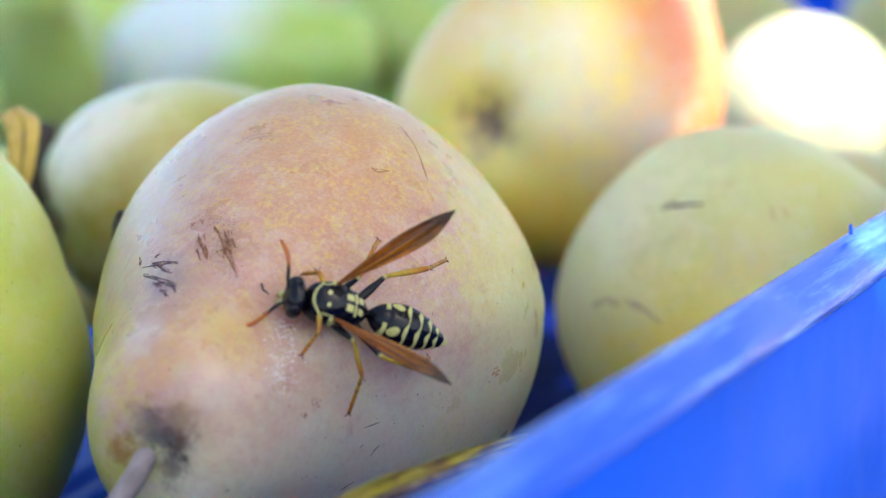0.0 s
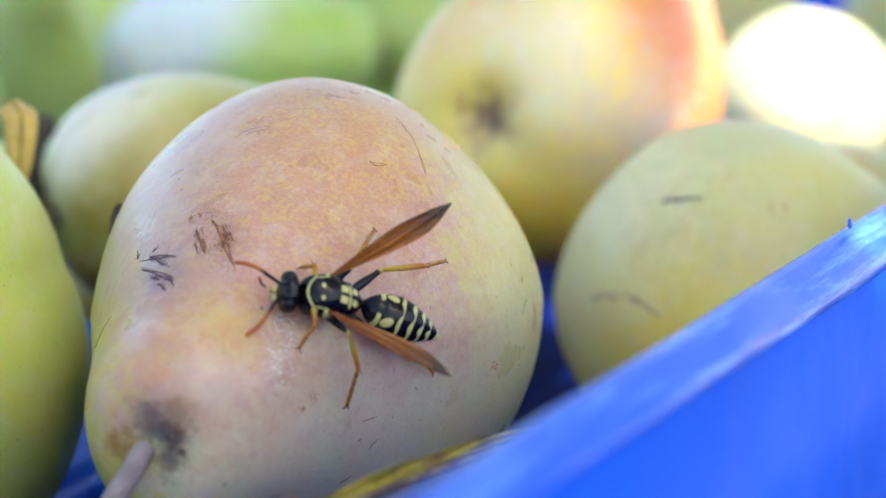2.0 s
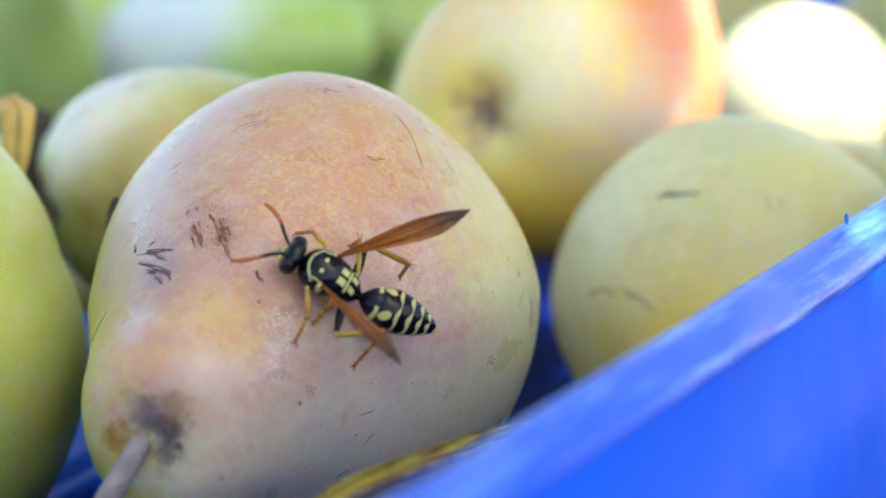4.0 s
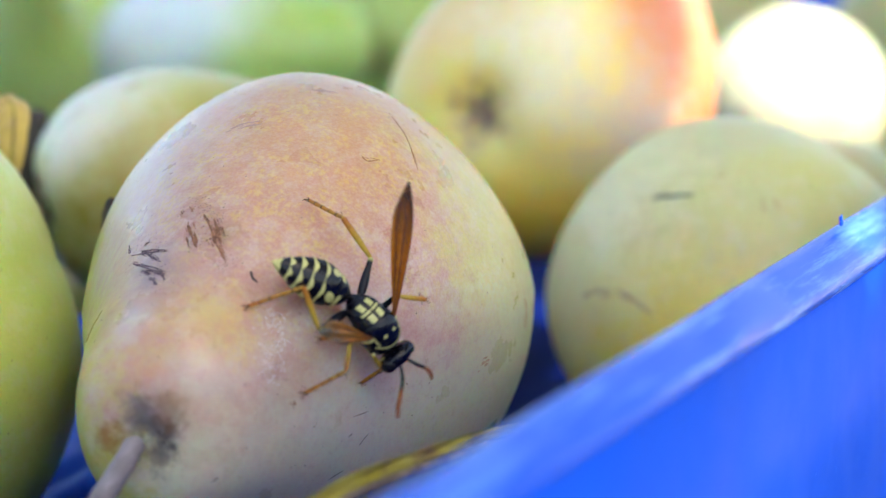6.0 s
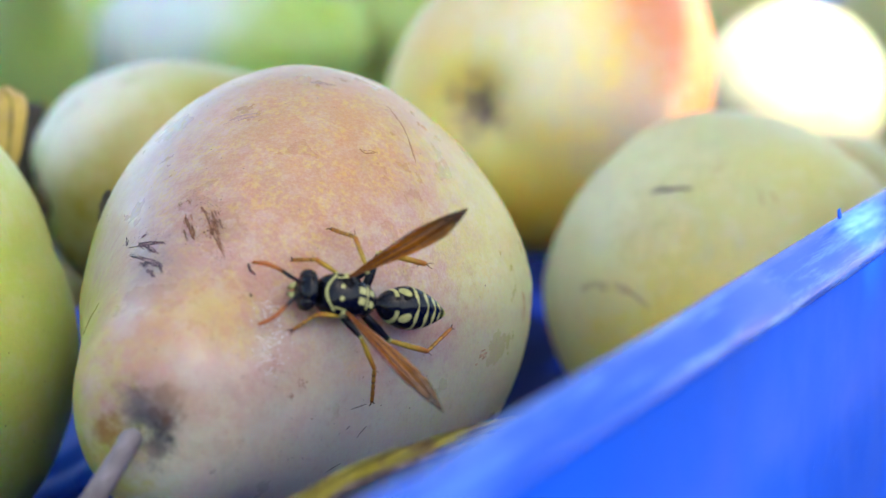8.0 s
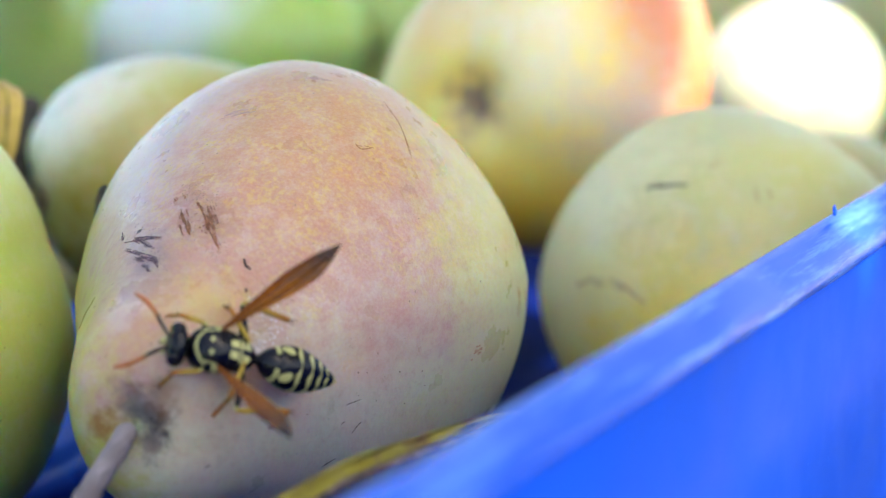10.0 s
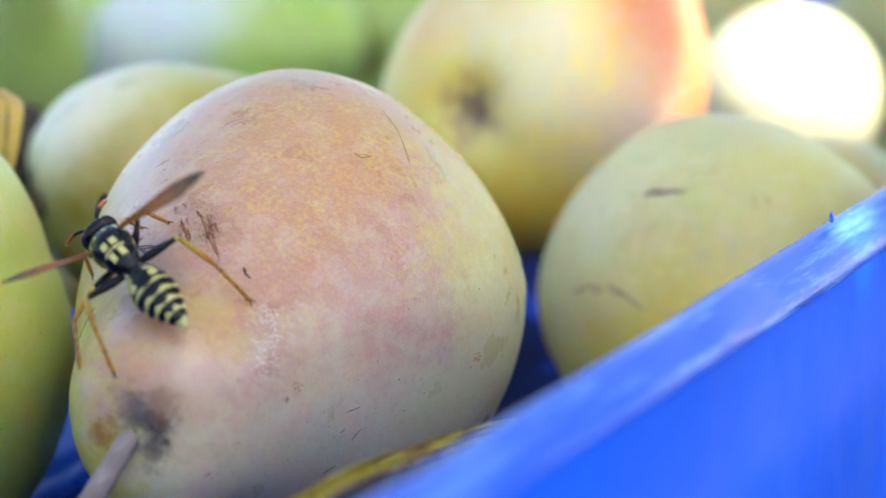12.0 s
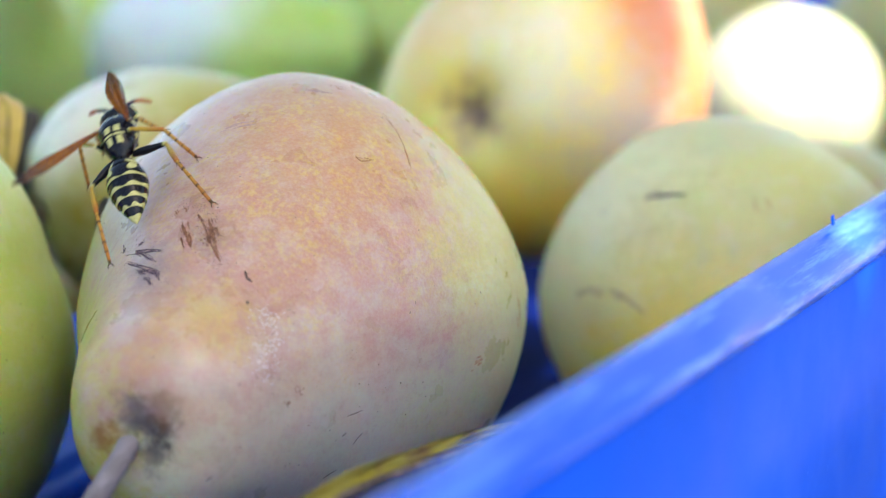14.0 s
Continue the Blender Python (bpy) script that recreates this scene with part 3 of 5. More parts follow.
# the lower layer, on the crate's floor
for k, (x, y) in enumerate(((0.105, 0.540), (-0.040, 0.545), (-0.130, 0.560), (-0.070, 0.590), (-0.015, 0.640), (0.100, 0.690), (0.160, 0.650),
                            (-0.19, 0.62), (-0.165, 0.70), (-0.105, 0.70), (-0.045, 0.72), (0.03, 0.73), (0.075, 0.78), (0.14, 0.76), (0.01, 0.80), (-0.13, 0.78), (-0.07, 0.79))):
    pear(Vector((x, y, FLOOR_Z + 0.0275)), (math.sin(k * 1.9), math.cos(k * 2.7), 0.05), 0.0275, 0.066, (FAR_SKIN_C, FAR_SKIN)[k % 2],
         "yellow-green pear in the lower layer of the crate", seed=40 + k, rings=28, segs=36, calyx=False)


# ---- marks on the skins ----
from mathutils.bvhtree import BVHTree

SCAB = plain_mix("brown_scab", (0.12, 0.045, 0.018), (0.27, 0.115, 0.05), 1500, 0.8, 0.0002, 0.6)
BRUISE = plain_mix("grey_violet_scuff", (0.055, 0.033, 0.048), (0.13, 0.08, 0.10), 1500, 0.8, 0.0002, 0.6)
SPECK = plain_mix("black_speck", (0.025, 0.018, 0.014), (0.07, 0.04, 0.03), 1500, 0.7, 0.0002, 0.6)
FLAKE = plain_mix("white_residue", (0.72, 0.68, 0.68), (0.86, 0.84, 0.84), 1500, 0.5, 0.0002, 0.6)
SCUFF = plain_mix("dusky_scuff", (0.36, 0.235, 0.20), (0.44, 0.30, 0.25), 1500, 0.7, 0.0002, 0.4)
SCAR = plain_mix("brown_scar", (0.22, 0.10, 0.04), (0.32, 0.16, 0.06), 1500, 0.7, 0.0002, 0.4)
SMEAR = plain_mix("russet_smear", (0.40, 0.25, 0.12), (0.50, 0.34, 0.18), 1500, 0.7, 0.0002, 0.4)


def skin_tree(ob):
    data = ob.children[0].data
    return BVHTree.FromPolygons([v.co for v in data.vertices], [tuple(p.vertices) for p in data.polygons])


def scratch(ob, strokes, width, material, name="scratch", seed=0, frayed=0):
    """Thin dry marks that follow the skin; frayed adds short broken strands beside each."""
    tree = skin_tree(ob)
    rnd = random.Random(seed)
    lines = []
    for st in strokes:
        lines.append((st, width))
        a, b = Vector(st[0]), Vector(st[-1])
        for k in range(frayed):
            s0 = rnd.random() * 0.7
            off = Vector((rnd.uniform(-1, 1), rnd.uniform(-1, 1), rnd.uniform(-1, 1))) * width * 3.5
            p, q = a.lerp(b, s0) + off, a.lerp(b, min(1, s0 + rnd.uniform(0.15, 0.45))) + off
            lines.append(([p, p.lerp(q, 0.5), q], width * rnd.uniform(0.3, 0.8)))
    for st, w in lines:
        pts = []
        n = max(6, len(st) * 5)
        for k in range(n + 1):
            c = Vector(spline([tuple(p) for p in st], k / n))
            c += Vector((rnd.uniform(-1, 1), rnd.uniform(-1, 1), rnd.uniform(-1, 1))) * w * 0.35
            place, normal = tree.find_nearest(c)[:2]
            pts.append((place, normal))
        bm = bmesh.new()
        rows = []
        for k, (place, normal) in enumerate(pts):
            ahead = pts[min(n, k + 1)][0] - pts[max(0, k - 1)][0]
            side = ahead.cross(normal).normalized()
            r = w * math.sin(math.pi * (0.06 + 0.88 * k / n)) ** 0.6 * rnd.uniform(0.55, 1.2)
            rows.append([bm.verts.new(place + side * r * f + normal * (g * r * 0.35 + 0.00002)) for f, g in ((-1, -0.6), (-0.5, 0.7), (0, 1.0), (0.5, 0.7), (1, -0.6))])
        grid_faces(bm, rows, False)
        bmesh.ops.recalc_face_normals(bm, faces=bm.faces)
        part(name, bm, material, ob)


def specks(ob, places, spread, count, size, material, name, seed):
    """Small crumbs strewn on the skin round some places, one mesh."""
    tree = skin_tree(ob)
    rnd = random.Random(seed)
    bm = bmesh.new()
    for k in range(count):
        c = Vector(rnd.choice(places)[0]) + Vector((rnd.gauss(0, 1), rnd.gauss(0, 1), rnd.gauss(0, 1))) * spread
        place, normal = tree.find_nearest(c)[:2]
        side = normal.cross(Vector((rnd.random(), rnd.random(), rnd.random()))).normalized()
        over = normal.cross(side)
        r = size * rnd.uniform(0.35, 1.3)
        ring = [bm.verts.new(place + (side * math.cos(a) * rnd.uniform(0.5, 1.3) + over * math.sin(a) * rnd.uniform(0.4, 1)) * r + normal * 0.00001) for a in (0, 1.1, 2.2, 3.2, 4.2, 5.3)]
        top = bm.verts.new(place + normal * r * 0.4)
        for i in range(6):
            bm.faces.new((ring[i], ring[(i + 1) % 6], top))
    part(name, bm, material, ob)


scratch(MAIN, [[(-0.0031, 0.0155, 0.0269), (-0.0018, 0.0146, 0.0288), (-0.0008, 0.0139, 0.0302)], [(-0.0002, 0.0159, 0.0266), (0.0009, 0.0149, 0.0285), (0.0018, 0.0142, 0.0295)],
               [(0.0005, 0.0147, 0.0289), (0.0011, 0.0142, 0.0296)]], 0.00016, SCAB, "scratch", 1, 11)
scratch(MAIN, [[(-0.0046, 0.0161, 0.0251), (-0.0041, 0.0159, 0.0257)], [(-0.0036, 0.0165, 0.0249), (-0.003, 0.0163, 0.0256)], [(-0.0016, 0.0161, 0.0262), (-0.0005, 0.0157, 0.0271)],
               [(-0.0009, 0.0158, 0.0268), (0.0011, 0.0143, 0.0295), (0.0031, 0.0128, 0.0317)]], 0.000065, SCAB, "scratch", 17, 14)
scratch(MAIN, [[(-0.0094, 0.0118, 0.0277), (-0.0067, 0.0127, 0.0293), (-0.004, 0.0133, 0.0302)], [(-0.0086, 0.0115, 0.0292), (-0.0051, 0.0119, 0.0322), (-0.0028, 0.0121, 0.0334)],
               [(-0.008, 0.0126, 0.0281), (-0.0055, 0.0126, 0.0305), (-0.004, 0.0126, 0.0317)], [(-0.0056, 0.0118, 0.0321), (-0.0031, 0.0119, 0.0337)], [(-0.0045, 0.0115, 0.0335), (-0.003, 0.0113, 0.0351)],
               [(-0.0034, 0.0121, 0.0332), (-0.0023, 0.0116, 0.0346)], [(-0.0106, 0.0123, 0.0256), (-0.0097, 0.0119, 0.0272)], [(-0.0078, 0.013, 0.0276), (-0.0072, 0.0134, 0.0276)],
               [(-0.0063, 0.0116, 0.0317), (-0.0046, 0.0117, 0.0332)]], 0.00007, BRUISE, "scratch", 2, 16)
scratch(MAIN, [[(0.0056, 0.0121, 0.0315), (0.006, 0.0116, 0.032), (0.0066, 0.0112, 0.0322)], [(0.0067, 0.0099, 0.0342), (0.007, 0.0096, 0.0344)]], 0.00016, SPECK, "scratch", 3)
scratch(MAIN, [[(0.0105, 0.0219, 0.0016), (0.0133, 0.02, 0.0043), (0.0151, 0.0181, 0.0071), (0.0158, 0.0171, 0.0082)], [(0.0111, 0.0197, 0.0128), (0.0118, 0.0191, 0.0129), (0.0127, 0.019, 0.0116)]], 0.00010, SCAR, "scar", 4, 2)
scratch(MAIN, [[(-0.0035, 0.0223, 0.0136), (-0.0022, 0.0227, 0.0128), (-0.0004, 0.023, 0.0124)], [(0.0025, 0.0249, 0.004), (0.005, 0.0244, 0.0035)], [(-0.0112, 0.0226, 0.003), (-0.0109, 0.0229, 0.0011)]], 0.00013, SCUFF, "scuff", 5, 12)
scratch(MAIN, [[(0.0146, -0.0074, 0.0274), (0.015, -0.0068, 0.027), (0.0154, -0.0064, 0.0265)], [(0.0056, -0.0052, 0.0442), (0.0062, -0.0049, 0.0438)], [(0.0119, -0.0106, 0.0295), (0.0123, -0.0103, 0.029), (0.013, -0.01, 0.0282)],
               [(0.0147, -0.0037, 0.0289), (0.0157, -0.0037, 0.027)], [(0.0141, -0.0059, 0.0291), (0.0144, -0.0056, 0.0287)]], 0.00007, SPECK, "scratch", 6)
scratch(MAIN, [[(0.0232, -0.0037, 0.0113), (0.0237, -0.0035, 0.0098)], [(0.0251, 0.0006, -0.0001), (0.0252, -0.0017, -0.0008), (0.0251, -0.0032, -0.0003)]], 0.00020, SMEAR, "scuff", 18, 8)
scratch(RIGHT, [[(-0.0174, 0.0196, 0.0054), (-0.0157, 0.0208, 0.0076), (-0.0137, 0.0219, 0.0095)]], 0.00035, BRUISE, "scuff", 7, 2)
scratch(RIGHT, [[(-0.0064, 0.0232, 0.0146), (-0.0068, 0.0223, 0.0164)], [(-0.0049, 0.0235, 0.0151), (-0.0049, 0.0228, 0.0167)], [(-0.0107, 0.0238, 0.0084), (-0.0093, 0.0242, 0.0088)]], 0.00022, SMEAR, "scar", 14)
scratch(RIGHT, [[(-0.0238, 0.0089, 0.011), (-0.0229, 0.0092, 0.0132), (-0.022, 0.0089, 0.0158), (-0.0214, 0.0086, 0.0173)], [(-0.0257, 0.0051, 0.0053), (-0.0241, 0.0087, 0.0103)]], 0.00022, SMEAR, "scar", 8, 4)
RESIDUE = [[(0.0094, 0.0071, 0.0344)], [(0.0095, 0.0056, 0.0361)], [(0.0095, 0.0043, 0.0373)], [(0.0087, 0.008, 0.0343)]]
DOTS = [[(0.0116, 0.0009, 0.0348)], [(0.0119, 0.0009, 0.0342)], [(0.0112, 0.0001, 0.0359)], [(-0.0088, 0.0078, 0.0357)], [(-0.0081, 0.0065, 0.0392)], [(-0.0077, 0.0096, 0.0341)], [(0.0028, 0.0132, 0.0311)], [(0.0124, -0.003, 0.0333)]]
specks(MAIN, DOTS, 0.00025, 26, 0.00013, SCAB, "specks", 9)
specks(MAIN, RESIDUE, 0.0009, 280, 0.00008, FLAKE, "residue", 10)
specks(MAIN, RESIDUE, 0.0012, 110, 0.00007, SPECK, "specks", 11)
specks(MAIN, [[(-0.0038, 0.017, 0.0245)], [(-0.0007, 0.0164, 0.026)], [(0.0001, 0.016, 0.0268)], [(-0.0024, 0.017, 0.0248)], [(-0.0004, 0.0153, 0.0279)], [(-0.0007, 0.0142, 0.0298)], [(0.0015, 0.0145, 0.0292)], [(0.0029, 0.0132, 0.0313)], [(-0.0017, 0.0166, 0.0256)], [(0.0028, 0.0128, 0.0322)]], 0.0006, 240, 0.00006, SPECK, "specks", 12)
specks(MAIN, [[(-0.0088, 0.0118, 0.0291)], [(-0.009, 0.0127, 0.0275)], [(-0.0055, 0.0117, 0.0327)], [(-0.0083, 0.0117, 0.0299)], [(-0.0041, 0.0123, 0.0326)], [(-0.0087, 0.0135, 0.0266)], [(-0.0066, 0.0133, 0.0288)], [(-0.003, 0.0123, 0.0332)], [(-0.0043, 0.0135, 0.03)], [(-0.0029, 0.0113, 0.0352)], [(-0.004, 0.0115, 0.0343)], [(-0.0023, 0.0118, 0.0346)], [(-0.0077, 0.0131, 0.0281)], [(-0.0051, 0.0139, 0.0289)]], 0.0007, 200, 0.00005, BRUISE, "specks", 13)
specks(MAIN, DOTS, 0.006, 70, 0.00008, SPECK, "specks", 15)
specks(RIGHT, [[(-0.0174, 0.0196, 0.0054)], [(-0.0238, 0.0089, 0.011)], [(-0.0257, 0.0051, 0.0053)], [(-0.0064, 0.0232, 0.0146)], [(-0.0049, 0.0235, 0.0151)], [(-0.0107, 0.0238, 0.0084)]], 0.006, 40, 0.00012, SCAB, "specks", 16)


# ---- dry leaves and twigs among the pears ----
def ribbon(points, widths, sideways, thick, cup=0.25):
    """A leaf blade: a cupped band of some thickness along points."""
    bm = bmesh.new()
    top, low = [], []
    n = 36
    side = Vector(sideways).normalized()
    for k in range(n + 1):
        s = k / n
        c = Vector(spline(points, s))
        ahead = (Vector(spline(points, min(1, s + 0.02))) - Vector(spline(points, max(0, s - 0.02)))).normalized()
        across = (side - ahead * side.dot(ahead)).normalized()
        normal = ahead.cross(across)
        w = spline([(q,) for q in widths], s)[0]
        a, b = [], []
        for i in range(9):
            u = i / 4 - 1
            crinkle = noise.noise(Vector((k * 0.35, u * 2.0, 4.0))) * thick * 1.2
            q = c + across * u * w + normal * (cup * w * u * u + crinkle)
            a.append(bm.verts.new(q + normal * thick * 0.5))
            b.append(bm.verts.new(q - normal * thick * 0.5))
        top.append(a)
        low.append(b)
    grid_faces(bm, top, False)
    grid_faces(bm, low, False)
    for r in (0, -1):
        for k in range(n):
            bm.faces.new((top[k][r], top[k + 1][r], low[k + 1][r], low[k][r]))
    for k in (0, -1):
        for i in range(8):
            bm.faces.new((top[k][i], top[k][i + 1], low[k][i + 1], low[k][i]))
    bmesh.ops.recalc_face_normals(bm, faces=bm.faces)
    return bm


leaf = thing("dry_leaf", pose(0, 0, -0.0018), "curled yellow-brown dry leaf lying on a green pear", "leaf")
LEAF_LINE = [(-0.0580, 0.246, 0.0325), (-0.0572, 0.2465, 0.0355), (-0.0563, 0.247, 0.0400), (-0.0560, 0.248, 0.0440), (-0.0564, 0.2495, 0.0466), (-0.0580, 0.2510, 0.0478)]
part("blade", ribbon(LEAF_LINE, [0.0006, 0.0011, 0.0017, 0.0020, 0.0023, 0.0018], (1, 0.25, 0.0), 0.00035, 0.35), DRY_LEAF, leaf)
part("midrib", tube([Vector(p) + Vector((0.0003, -0.0005, 0.0002)) for p in LEAF_LINE], [0.0002, 0.00025, 0.00025, 0.0002, 0.00012], 8, 30), GREEN_TWIG, leaf, "brown leaf midrib")

stalk = thing("leaf_stalk", pose(0, 0, 0.0008), "yellow-green leaf stalk wedged between pear and crate rim", "stalk")
STALK = [(-0.0215, 0.1545, 0.0142), (-0.0136, 0.1600, 0.0168), (-0.0082, 0.1670, 0.0181), (-0.0021, 0.1742, 0.0184), (0.0036, 0.1815, 0.0183), (0.0080, 0.1870, 0.0178)]
RIDGE = plain_mix("brown_ridge", (0.09, 0.05, 0.025), (0.34, 0.27, 0.17), 420, 0.35, 0.0004, 0.6)
part("stalk_blade", ribbon(STALK, [0.0008, 0.0008, 0.0007, 0.0006, 0.0005, 0.0004], (-0.35, 0.35, 0.9), 0.0007, 0.45), GREEN_TWIG, stalk)
part("ridge", tube([Vector(p) + Vector((0.0003, -0.0006, -0.0008)) for p in STALK], [0.0005, 0.0005, 0.0005, 0.0004, 0.0003], 10, 40, 1.0, 0.15), RIDGE, stalk, "glossy brown ridge under the stalk")

DARK_WOOD = plain_mix("dark_twig", (0.035, 0.028, 0.026), (0.09, 0.07, 0.06), 600, 0.8, 0.0005, 0.7)
twig = thing("twig", pose(0, 0, 0), "short dark broken twig between two pears", "twig")
part("wood", tube([(-0.0672, 0.299, 0.018), (-0.0655, 0.298, 0.026), (-0.0640, 0.297, 0.034), (-0.0628, 0.2965, 0.0395)], [0.0024, 0.0023, 0.0020, 0.0014], 14, 20, 1.0, 0.25), DARK_WOOD, twig)
chip = thing("stem_chip", pose(0, 0, 0), "small dark brown stem chip stuck to a pear", "chip")
part("chip_wood", tube([(-0.0405, 0.2258, 0.0322), (-0.0400, 0.2256, 0.0345), (-0.0394, 0.2253, 0.0362)], [0.0005, 0.0007, 0.0004], 10, 14, 1.0, 0.3), DARK_WOOD, chip)


# ---- the wasp ----
MM = 0.001
YELLOW_SHELL, BLACK_SHELL, AMBER, BROWN = (0.54, 0.50, 0.19), (0.003, 0.003, 0.007), (0.40, 0.135, 0.018), (0.08, 0.03, 0.012)


def shell_material(name, gloss, bump_amount=0.25):
    """Insect shell: its markings come from the mesh's own colours, with fine hairs and grain on top."""
    m, nd, ln, bsdf = nodes_of(name)
    tint = nd.new("ShaderNodeVertexColor")
    tint.layer_name = "tint"
    where = nd.new("ShaderNodeTexCoord").outputs["Object"]
    grain = ramped(nd, ln, noisy(nd, ln, where, 2600, 4, 0.7), 0.35, 0.75, 0.0, 0.30)
    ln.new(mixed(nd, ln, grain, tint.outputs["Color"], (0.006, 0.006, 0.008)), bsdf.inputs["Base Color"])
    ln.new(ramped(nd, ln, noisy(nd, ln, where, 1500, 3), 0.3, 0.7, gloss - 0.08, gloss + 0.12), bsdf.inputs["Roughness"])
    bump = nd.new("ShaderNodeBump")
    bsdf.inputs["Specular IOR Level"].default_value = 0.12
    bsdf.inputs["Coat Weight"].default_value = 0.30
    bsdf.inputs["Coat Roughness"].default_value = 0.10
    bump.inputs["Strength"].default_value = bump_amount
    bump.inputs["Distance"].default_value = 0.0001
    ln.new(noisy(nd, ln, where, 4200, 4), bump.inputs["Height"])
    ln.new(bump.outputs["Normal"], bsdf.inputs["Normal"])
    return m


def wing_material():
    """Wing membrane: a glossy amber film that lets tinted light through."""
    m, nd, ln, bsdf = nodes_of("amber_wing")
    tint = nd.new("ShaderNodeVertexColor")
    tint.layer_name = "tint"
    where = nd.new("ShaderNodeTexCoord").outputs["Object"]
    grain = ramped(nd, ln, noisy(nd, ln, where, 1400, 4, 0.6), 0.35, 0.7, 0.0, 0.45)
    colour = mixed(nd, ln, grain, tint.outputs["Color"], (0.20, 0.065, 0.012))
    ln.new(colour, bsdf.inputs["Base Color"])
    bsdf.inputs["Roughness"].default_value = 0.25
    bsdf.inputs["Coat Weight"].default_value = 0.5
    bsdf.inputs["Coat Roughness"].default_value = 0.10
    bump = nd.new("ShaderNodeBump")
    bump.inputs["Strength"].default_value = 0.6
    bump.inputs["Distance"].default_value = 0.00012
    ln.new(noisy(nd, ln, where, 1100, 3), bump.inputs["Height"])
    ln.new(bump.outputs["Normal"], bsdf.inputs["Normal"])
    glow = nd.new("ShaderNodeBsdfTranslucent")
    ln.new(colour, glow.inputs["Color"])
    clear = nd.new("ShaderNodeBsdfTransparent")
    clear.inputs["Color"].default_value = (0.95, 0.62, 0.26, 1)
    first, second = nd.new("ShaderNodeMixShader"), nd.new("ShaderNodeMixShader")
    first.inputs[0].default_value = 0.30
    ln.new(bsdf.outputs[0], first.inputs[1])
    ln.new(glow.outputs[0], first.inputs[2])
    second.inputs[0].default_value = 0.16
    ln.new(first.outputs[0], second.inputs[1])
    ln.new(clear.outputs[0], second.inputs[2])
    ln.new(second.outputs[0], nd["Material Output"].inputs["Surface"])
    return m


SHELL = shell_material("wasp_shell", 0.22)
LIMB = shell_material("wasp_limb", 0.42)
EYE = shell_material("wasp_eye", 0.14, 0.1)
WING = wing_material()


def tinted(bm, paint):
    """Colour each corner by the place of its vertex: paint(co) gives a colour."""
    layer = bm.loops.layers.float_color.new("tint")
    made = {}
    for f in bm.faces:
        for loop in f.loops:
            v = loop.vert
            if v not in made:
                made[v] = (*paint(v.co), 1.0)
            loop[layer] = made[v]
    return bm


def blend(a, b, t):
    t = max(0.0, min(1.0, t))
    return tuple(p + (q - p) * t for p, q in zip(a, b))


def inside(d, soft=0.05):
    """1 where d is below 0, falling to 0 across soft."""
    return max(0.0, min(1.0, 0.5 - d / soft))


def shell_blob(sections, along, around, power=2.0):
    """A closed body along y through sections (y, half width, half height, centre z), in millimetres."""
    bm = bmesh.new()
    rows = []
    for k in range(along + 1):
        y, w, h, z = spline(sections, k / along)
        w, h = max(w, 0.01), max(h, 0.01)
        row = []
        for i in range(around):
            a = 2 * math.pi * i / around
            c, s = math.cos(a), math.sin(a)
            row.append(bm.verts.new(Vector((math.copysign(abs(c) ** (2 / power), c) * w, y, z + math.copysign(abs(s) ** (2 / power), s) * h)) * MM))
        rows.append(row)
    grid_faces(bm, rows)
    bm.faces.new(rows[0])
    bm.faces.new(list(reversed(rows[-1])))
    bmesh.ops.recalc_face_normals(bm, faces=bm.faces)
    return bm


def thorax_paint(co):
    x, y, z = abs(co.x / MM), co.y / MM, co.z / MM
    m = 0.0
    if z > -1.2:
        m = max(m, inside(abs(y - (2.85 - 0.30 * x * x)) - 0.11) * inside(x - 1.85))           # collar
    if z > -0.3:
        m = max(m, inside(math.hypot(x - 0.62, (y - 1.45) * 1.2) - 0.24))                      # two small spots
        m = max(m, inside(abs(x - (1.55 + 0.16 * (1.6 - y))) - 0.07) * inside(abs(y - 1.35) - 0.65))   # side lines
        m = max(m, inside(max(abs(x - 0.55) - 0.34, abs(y + 0.80) - 0.42)))                    # shield behind the wings
        m = max(m, inside(max(abs(x - 0.62) - 0.56, abs(y + 1.52) - 0.13)))
        m = max(m, inside(max(abs(x - 0.58) - 0.30, abs(y + 2.15) - 0.36)))
    m = max(m, inside(math.hypot(x - 1.9, y - 0.75) - 0.38) * inside(abs(z - 0.6) - 0.7))
    m = max(m, inside(math.hypot(y + 0.6, z + 0.3) - 0.35) * inside(1.2 - x))
    return blend(BLACK_SHELL, YELLOW_SHELL, m)


def abdomen_paint(co):
    x, y, z = co.x / MM, -co.y / MM, co.z / MM
    a = math.atan2(x, z + 0.2)
    wave = 0.16 * math.cos(6 * a) + 0.10 * math.cos(2 * a)
    m = inside(abs(y - 1.72 + 0.08 * math.cos(4 * a)) - 0.16 - 0.10 * abs(math.sin(a))) * inside(0.42 - abs(a))
    m = max(m, inside(math.hypot((abs(a) - 0.72) * 1.7 + (y - 2.75) * 0.35, (y - 2.75) * 0.72) - 0.44))
    for back, deep in ((4.15, 0.36), (5.50, 0.42), (6.65, 0.40), (7.65, 0.36)):
        m = max(m, inside(y - back + 0.03) * inside(back - deep - y + wave))
    m = max(m, inside(8.35 - y + 0.12 * math.cos(2 * a)))
    return blend(BLACK_SHELL, YELLOW_SHELL, m)


